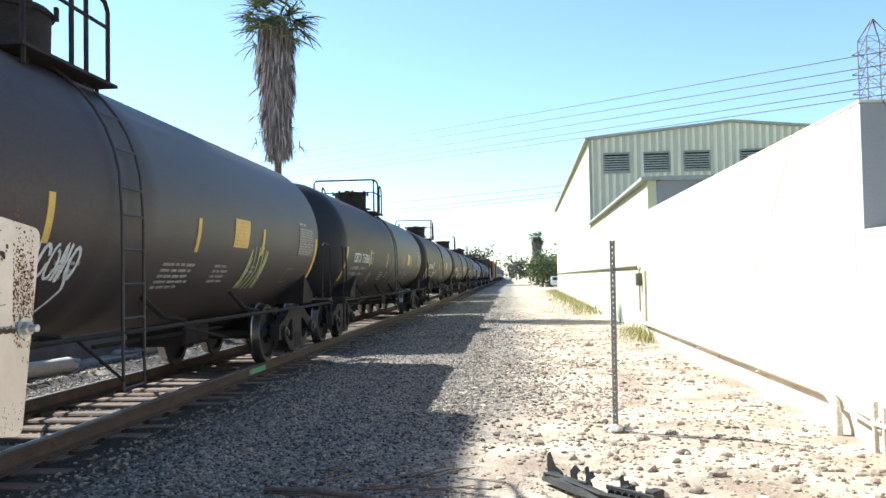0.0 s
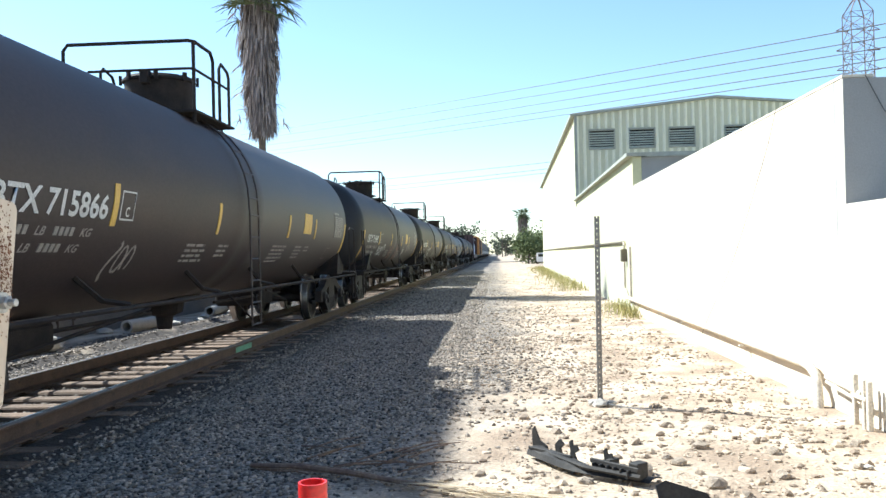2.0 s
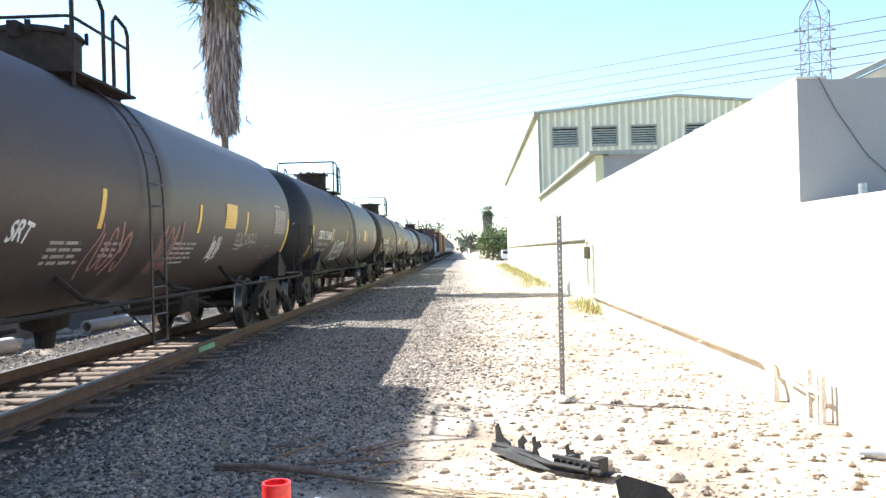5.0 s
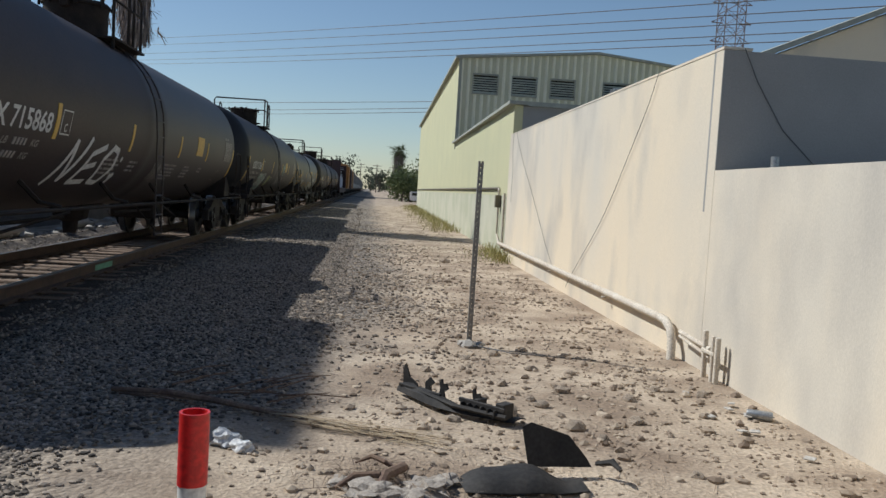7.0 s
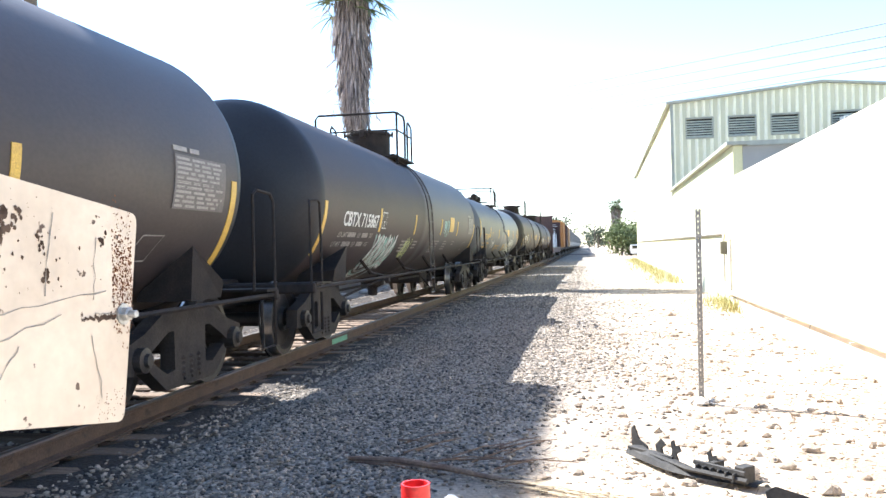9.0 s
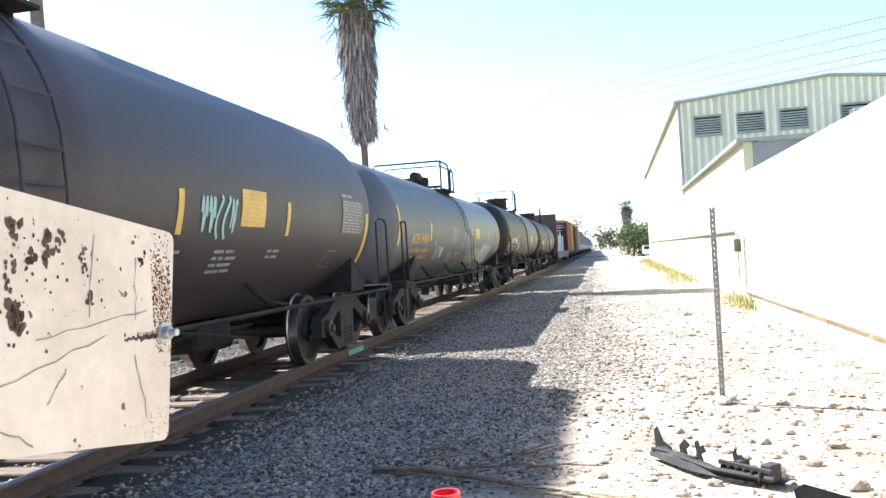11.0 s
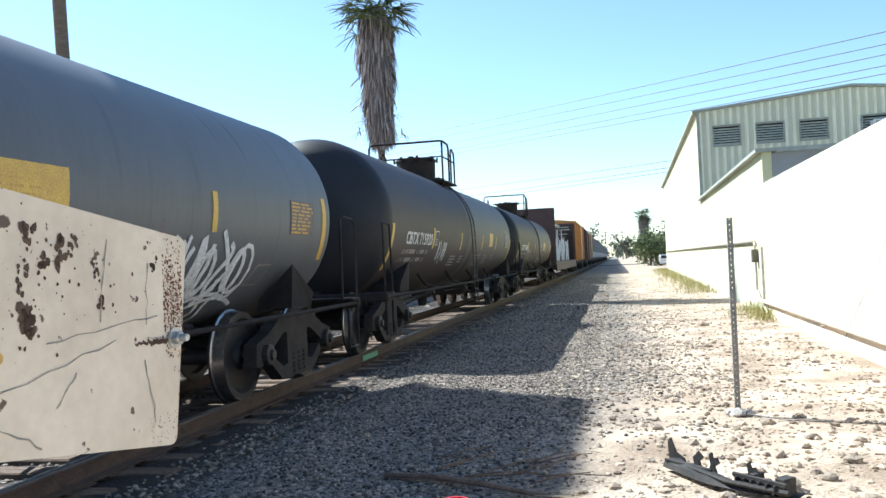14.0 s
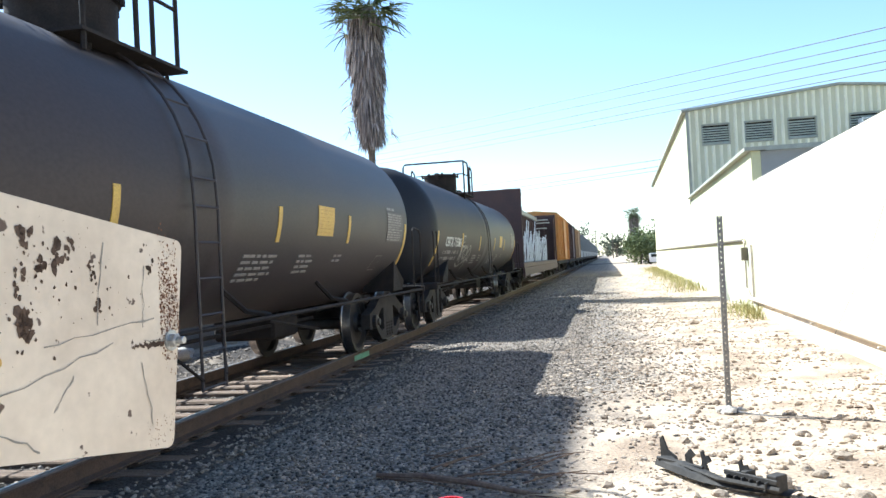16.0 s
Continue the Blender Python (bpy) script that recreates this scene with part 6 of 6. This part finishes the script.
def build_post():
    p = empty("marker_post", pose(0.562, 7.98, 0, 0, 0.4, 0), "weathered perforated square steel post in dirt", "post")
    h, w, t = 1.745, 0.022, 0.003
    g = Geo()
    for s in (-1, 1):
        for d in (0, 1):
            for k in range(35):
                z = -0.05 + k * (h + 0.05) / 35
                dz = (h + 0.05) / 35
                a = (s * w - t / 2, s * w + t / 2)
                for lo, hi in ((-w, -0.006), (0.006, w)):
                    q = (a[0], a[1], lo, hi, z, z + dz) if d else (lo, hi, a[0], a[1], z, z + dz)
                    g.box(*q)
                q = (a[0], a[1], -0.006, 0.006, z, z + dz * 0.62) if d else (-0.006, 0.006, a[0], a[1], z, z + dz * 0.62)
                g.box(*q)
    part("tube", g, M["postm"], p)
    for k, (x, y, s) in enumerate(((0.0, -0.03, 0.075), (0.10, -0.02, 0.05), (-0.06, 0.03, 0.05))):
        me = rock_mesh(40 + k)
        me.materials[0] = M["concrete"]
        ob = part("concrete_lump", me, None, p)
        ob.matrix_basis = pose(x, y, 0.015) @ Matrix.Diagonal((s, s, s, 1))
    # thin dark line across the dirt from the post's foot
    w2 = new("ground_wire", Geo().tube([(0.62, 7.90, 0.02), (0.9, 7.62, 0.015), (1.25, 7.5, 0.02), (1.65, 7.43, 0.012)], 0.005, 5).mesh("ground_wire", M["wire"]))
    tagged(w2, "thin dark line lying across the dirt", "wire")


def build_marker():
    b = empty("pipeline_marker", pose(-0.895, 2.44, 0), "round red-topped white plastic marker post", "marker post")
    part("red_tube", Geo().lathe([(0.034, 0.60), (0.0405, 0.60), (0.0405, 0.800), (0.034, 0.800)], n=32, closed=True), M["red"], b, "red plastic tube top", smooth=True)
    part("white_tube", Geo().lathe([(0.0, -0.2), (0.038, -0.2), (0.038, 0.66), (0.0, 0.66)], n=32), M["whiteplastic"], b, "white plastic tube", smooth=True)
    lay = lambda x, y: Vector((0.0387 * math.sin((x - 0.02) / 0.0387), -0.0387 * math.cos((x - 0.02) / 0.0387), 0.52 + y))
    part("print", words_mesh("print", "Pp", 0.026, M["blue"], lay), None, b, "blue printed letters")
    part("print_bar", Geo().add([lay(-0.02, -0.004), lay(0.012, -0.004), lay(0.012, -0.03), lay(-0.02, -0.03)], [(0, 1, 2, 3)]), M["blue"], b)


def build_bumper():
    """A broken car bumper and a loose piece of wheel-arch liner."""
    b = empty("car_bumper", pose(0.14, 5.57, 0.02, 0, 0, -48), "broken black plastic car bumper lying on dirt", "car bumper")
    L = 0.52
    sec = [(-0.075, 0.0), (-0.06, 0.05), (-0.02, 0.075), (0.03, 0.07), (0.06, 0.03), (0.05, 0.02), (0.02, 0.055), (-0.015, 0.06), (-0.05, 0.04), (-0.062, 0.0)]
    v, f = [], []
    n, k = 15, len(sec)
    for i in range(n):
        t = i / (n - 1)
        for a, c in sec:
            v.append((-L + 2 * L * t, a + 0.10 * (2 * t - 1) ** 2 + 0.01 * math.sin(9 * t), c * (0.5 + 0.25 * math.sin(5 * t + 0.6) + 0.12 * math.sin(31 * t)) + 0.01))
    for i in range(n - 1):
        for j in range(k):
            f.append((i * k + j, i * k + (j + 1) % k, (i + 1) * k + (j + 1) % k, (i + 1) * k + j))
    f += [tuple(range(k)), tuple((n - 1) * k + j for j in range(k))[::-1]]
    part("shell", Geo().add(v, f), M["bumper"], b, smooth=True)
    side = Matrix(((1, 0, 0, 0), (0, 0, 1, 0), (0, 1, 0, 0), (0, 0, 0, 1)))
    part("corner_flap", Geo().prism([(0, 0), (0.16, 0.0), (0.13, 0.07), (0.06, 0.10), (0.015, 0.19), (-0.01, 0.16)], 0.012, Matrix.Translation((-L - 0.02, 0.11, 0.0)) @ side), M["bumper"], b, "upright torn corner flap")
    for u, w in ((-0.15, 0.02), (0.16, 0.0)):
        part("bracket", Geo().prism([(0, 0), (0.07, 0), (0.05, 0.05), (0.09, 0.075), (0.07, 0.11), (0.04, 0.10), (0.03, 0.135), (0.01, 0.12), (0.02, 0.06)], 0.015, Matrix.Translation((u, w + 0.03, 0.03)) @ side), M["bumper"], b)
    part("grille_bar", Geo().box(0.1, 0.48, -0.02, 0.0, 0.07, 0.10, 0.004), M["bumper"], b)
    for q in ((0.22, 0.26, -0.01, 0.08, 0.03, 0.11), (0.40, 0.47, -0.01, 0.09, 0.02, 0.12), (-0.5, -0.1, 0.02, 0.04, 0.05, 0.07)):
        part("clip", Geo().box(*q, 0.004), M["bumper"], b)
    for k in range(6):
        u = 0.14 + 0.055 * k
        part("slat", Geo().box(u, u + 0.012, -0.05, 0.07, 0.035, 0.082, 0.003), M["bumper"], b)
    part("lower_rail", Geo().tube([(-0.5, 0.10, 0.03), (-0.25, 0.0, 0.06), (0.1, -0.07, 0.05), (0.5, -0.02, 0.05)], 0.016, 6), M["bumper"], b)
    part("side_bracket", Geo().prism([(0, 0), (0.05, 0), (0.035, 0.06), (0.07, 0.09), (0.03, 0.12), (-0.01, 0.08)], 0.02, Matrix.Translation((-0.30, 0.09, 0.02)) @ side), M["bumper"], b, "torn bracket")
    p = empty("arch_liner", pose(0.42, 4.17, 0.02, 0, 0, 9), "torn black plastic liner piece lying on dirt", "car part")
    v, f = [], []
    for i in range(17):
        t = i / 16
        rise = 0.022 + 0.05 * math.sin(math.pi * min(1, t * 1.15)) + 0.008 * math.sin(13 * t)
        for w, h in ((-0.15, -0.9), (-0.11, 0.1), (-0.03, 0.75), (0.06, 1.0), (0.12, 0.8)):
            v.append((-0.36 + 0.62 * t, 0.75 * w * (0.55 + 0.6 * math.sin(math.pi * (0.15 + 0.75 * t))) - 0.05 * t, max(0.0, rise * (0.9 + h * 0.55) - 0.02)))
    k = 5
    v += [(x, y, z - 0.006) for x, y, z in v]
    for i in range(16):
        for j in range(k - 1):
            q = (k * i + j, k * i + j + 1, k * i + j + k + 1, k * i + j + k)
            f += [q, tuple(x + 17 * k for x in q[::-1])]
    part("liner", Geo().add(v, f), M["bumper"], p, "bent black plastic trough", smooth=True)
    part("upright_flap", Geo().prism([(0.0, 0.0), (0.34, 0.0), (0.31, 0.05), (0.22, 0.16), (0.02, 0.225), (-0.03, 0.20)], 0.008, pose(0.04, 0.16, 0.03, 74, 0, -6)), M["bumper"], p, "torn upright flap")
    part("tear", Geo().tube([(0.40, 0.12, 0.05), (0.46, 0.05, 0.08), (0.47, -0.03, 0.06)], [0.012, 0.02, 0.01], 6), M["bumper"], p)


def build_litter():
    rng = random.Random(15)
    # white plastic bags
    for x, y, s in ((-1.16, 4.70, 0.075), (-1.06, 4.60, 0.055)):
        bm = bmesh.new()
        bmesh.ops.create_icosphere(bm, subdivisions=3, radius=s)
        for q in bm.verts:
            q.co += q.co.normalized() * s * 0.55 * noise.noise(q.co * 26 + Vector((x * 9, 0, 0)))
            q.co.z *= 0.7
        me = bpy.data.meshes.new("plastic_bag")
        bm.to_mesh(me)
        bm.free()
        me.materials.append(M["bag"])
        ob = new("plastic_bag", me)
        ob.location = (x, y, s * 0.45)
        tagged(ob, "crumpled white plastic bag on the ground", "plastic bag", "white bags")
    # fallen branch and straw
    br = empty("fallen_branch", pose(0, 0, 0), "dry brown fallen branch lying on ballast", "branch")
    part("stem", Geo().tube([(-2.05, 5.70, 0.035), (-1.7, 5.62, 0.045), (-1.35, 5.48, 0.04), (-1.02, 5.30, 0.03), (-0.75, 5.16, 0.03)], [0.016, 0.024, 0.022, 0.016, 0.008], 8), M["stick"], br, smooth=True)
    for _ in range(16):
        u, w = rng.uniform(-2.0, -1.0), rng.uniform(5.5, 6.3)
        a = rng.uniform(-0.7, 0.9)
        part("twig", Geo().tube([(u, w, 0.03), (u + 0.25 * math.cos(a), w + 0.25 * math.sin(a), 0.06), (u + 0.5 * math.cos(a + 0.2), w + 0.5 * math.sin(a + 0.2), 0.03)], [0.007, 0.005, 0.003], 5), M["stick"], br)
    spots = []
    for _ in range(130):
        t = rng.random()
        x, y = -1.05 + 0.85 * t + rng.gauss(0, 0.05), 5.30 - 0.42 * t + rng.gauss(0, 0.05)
        spots.append(((x, y, 0.02 + rng.uniform(0, 0.02)), (0.9, -0.42 + rng.uniform(-0.25, 0.25), rng.uniform(-0.02, 0.12)), 0.15))
    v, f = leaf_blades(rng, spots, 0.40, 0.004)
    tagged(new("dry_straw", quick_mesh("dry_straw", v, f, M["straw"])), "scattered dry straw and palm fibres", "straw", kind="stuff")
    # rags, sticks and a broken root between the marker and the liner
    for x, y, turn, length, r in ((-0.26, 4.12, 62, 0.36, 0.028), (-0.40, 4.05, 20, 0.30, 0.018), (-0.33, 4.30, 150, 0.26, 0.014)):
        ob = new("broken_stick", Geo().tube([(-length / 2, 0, 0.02), (-length / 6, 0.02, 0.065), (length / 5, -0.01, 0.07), (length / 2, 0.02, 0.03)], [r * 0.6, r, r * 0.9, r * 0.4], 8).mesh("broken_stick", M["stick"], True))
        ob.matrix_basis = pose(x, y, 0.01, 0, 0, turn)
        tagged(ob, "dark weathered broken stick on dirt", "stick", "sticks in the debris")
    for k, (x, y, s) in enumerate(((-0.10, 4.06, 0.11), (-0.36, 3.96, 0.12), (-0.47, 4.12, 0.08), (0.0, 4.2, 0.07), (-0.2, 3.93, 0.1))):
        bm = bmesh.new()
        bmesh.ops.create_icosphere(bm, subdivisions=3, radius=s)
        for q in bm.verts:
            q.co += q.co.normalized() * s * 0.8 * noise.noise(q.co * 17 + Vector((k * 5.0, 0, 0)))
            q.co.z = q.co.z * 0.38
        me = bpy.data.meshes.new("rag")
        bm.to_mesh(me)
        bm.free()
        me.materials.append(M["rag"])
        ob = new("rag", me)
        ob.location = (x, y, s * 0.22)
        tagged(ob, "crumpled pale dusty rag on dirt", "rag", "rags in the debris")
    spots = []
    for _ in range(260):
        x, y = rng.gauss(-0.3, 0.17), rng.gauss(4.16, 0.14)
        a = rng.uniform(0, 6.283)
        spots.append(((x, y, rng.uniform(0.01, 0.06)), (math.cos(a), math.sin(a), rng.uniform(-0.1, 0.3)), 0.3))
    for _ in range(320):
        x, y = rng.uniform(-0.9, 1.4), rng.uniform(4.0, 6.6)
        a = rng.uniform(0, 6.283)
        spots.append(((x, y, ground_height(x, y) + 0.012), (math.cos(a), math.sin(a), 0.03), 0.1))
    v, f = leaf_blades(rng, spots, 0.13, 0.0035)
    tagged(new("dry_twigs", quick_mesh("dry_twigs", v, f, M["twig"])), "short dry twigs strewn on dirt", "twigs", kind="stuff")
    can = new("crushed_can", Geo().lathe([(0.0, -0.085), (0.028, -0.085), (0.033, -0.07), (0.031, 0.0), (0.033, 0.07), (0.028, 0.085), (0.0, 0.085)], "y", n=16).mesh("crushed_can", M["galv"], True))
    can.matrix_basis = pose(2.30, 5.62, 0.035, 0, 0, 62)
    tagged(can, "dull grey metal can lying by the wall", "can")
    g = Geo()
    for k in range(9):
        x, y = rng.uniform(1.9, 2.4), rng.uniform(4.6, 6.6)
        m = pose(x, y, 0.02, rng.uniform(-8, 8), rng.uniform(-8, 8), rng.uniform(0, 360))
        ob = new("stucco_chip", Geo().box(-0.035, 0.03, -0.02, 0.03, 0, 0.010, 0.003, m=m).mesh("stucco_chip", M["concrete"]))
        tagged(ob, "flat pale stucco chip on the ground", "chip", "chips by the wall")


def build_weeds():
    rng = random.Random(17)
    spots = []
    for _ in range(2600):
        y = rng.uniform(30, 76)
        x = green_x(y) - abs(rng.gauss(0, 0.55)) - 0.05
        spots.append(((x, y, 0), (rng.uniform(-0.5, 0.5), rng.uniform(-0.5, 0.5), 1), 0.5))
    for _ in range(380):
        y = rng.uniform(17.6, 21.5)
        x = (green_x(y) if y > 18.9 else wall_x(y)) - abs(rng.gauss(0, 0.28)) - 0.04
        spots.append(((x, y, 0), (rng.uniform(-0.5, 0.5), rng.uniform(-0.5, 0.5), 1), 0.5))
    v, f = leaf_blades(rng, spots, 0.25, 0.010)
    tagged(new("dry_weeds", quick_mesh("dry_weeds", v, f, M["weed"])), "yellow-green dry weeds along the wall foot", "weeds", kind="stuff")


# ---- the place ----
build_ground()
build_stucco_building()
build_green_building()
build_back_building()
TRAIN = build_train()
build_palm(-8.96, 31.2, (-0.009, 0.0), 6.12, 11.35, 0.14, 1.38, 1, "tall fan palm with a shaggy grey skirt of dead fronds", 5200)
build_palm(-18.85, 26.0, (-0.004, 0.0), 15.0, 15.0, 0.225, 1.2, 2, "tall slender fan palm beyond the train", 500, spread=1.0, droop=-0.35)
build_distance()
build_far_side()
build_plate()
build_post()
build_marker()
build_bumper()
build_litter()
build_weeds()
build_rocks()
build_track()
build_stones()


def motions():
    """The train rolls towards the path at an even pace; its wheels turn with it."""
    turn = math.degrees(SPEED / 0.457)
    for car, y in TRAIN:
        walk(car, [(t, pose(TX, y - SPEED * t, RZ)) for t in (0, 2, 4, 6, 8, 10, 12, 14, 16)])
    near = [car for car, y in TRAIN[:13]]
    for car in near:
        for tr in car.children:
            for w in tr.children:
                if w.name.startswith("wheelset"):
                    at = w.matrix_basis.translation.copy()
                    walk(w, [(k * 0.1, pose(*at, turn * 0.1 * k)) for k in range(161)])


motions()
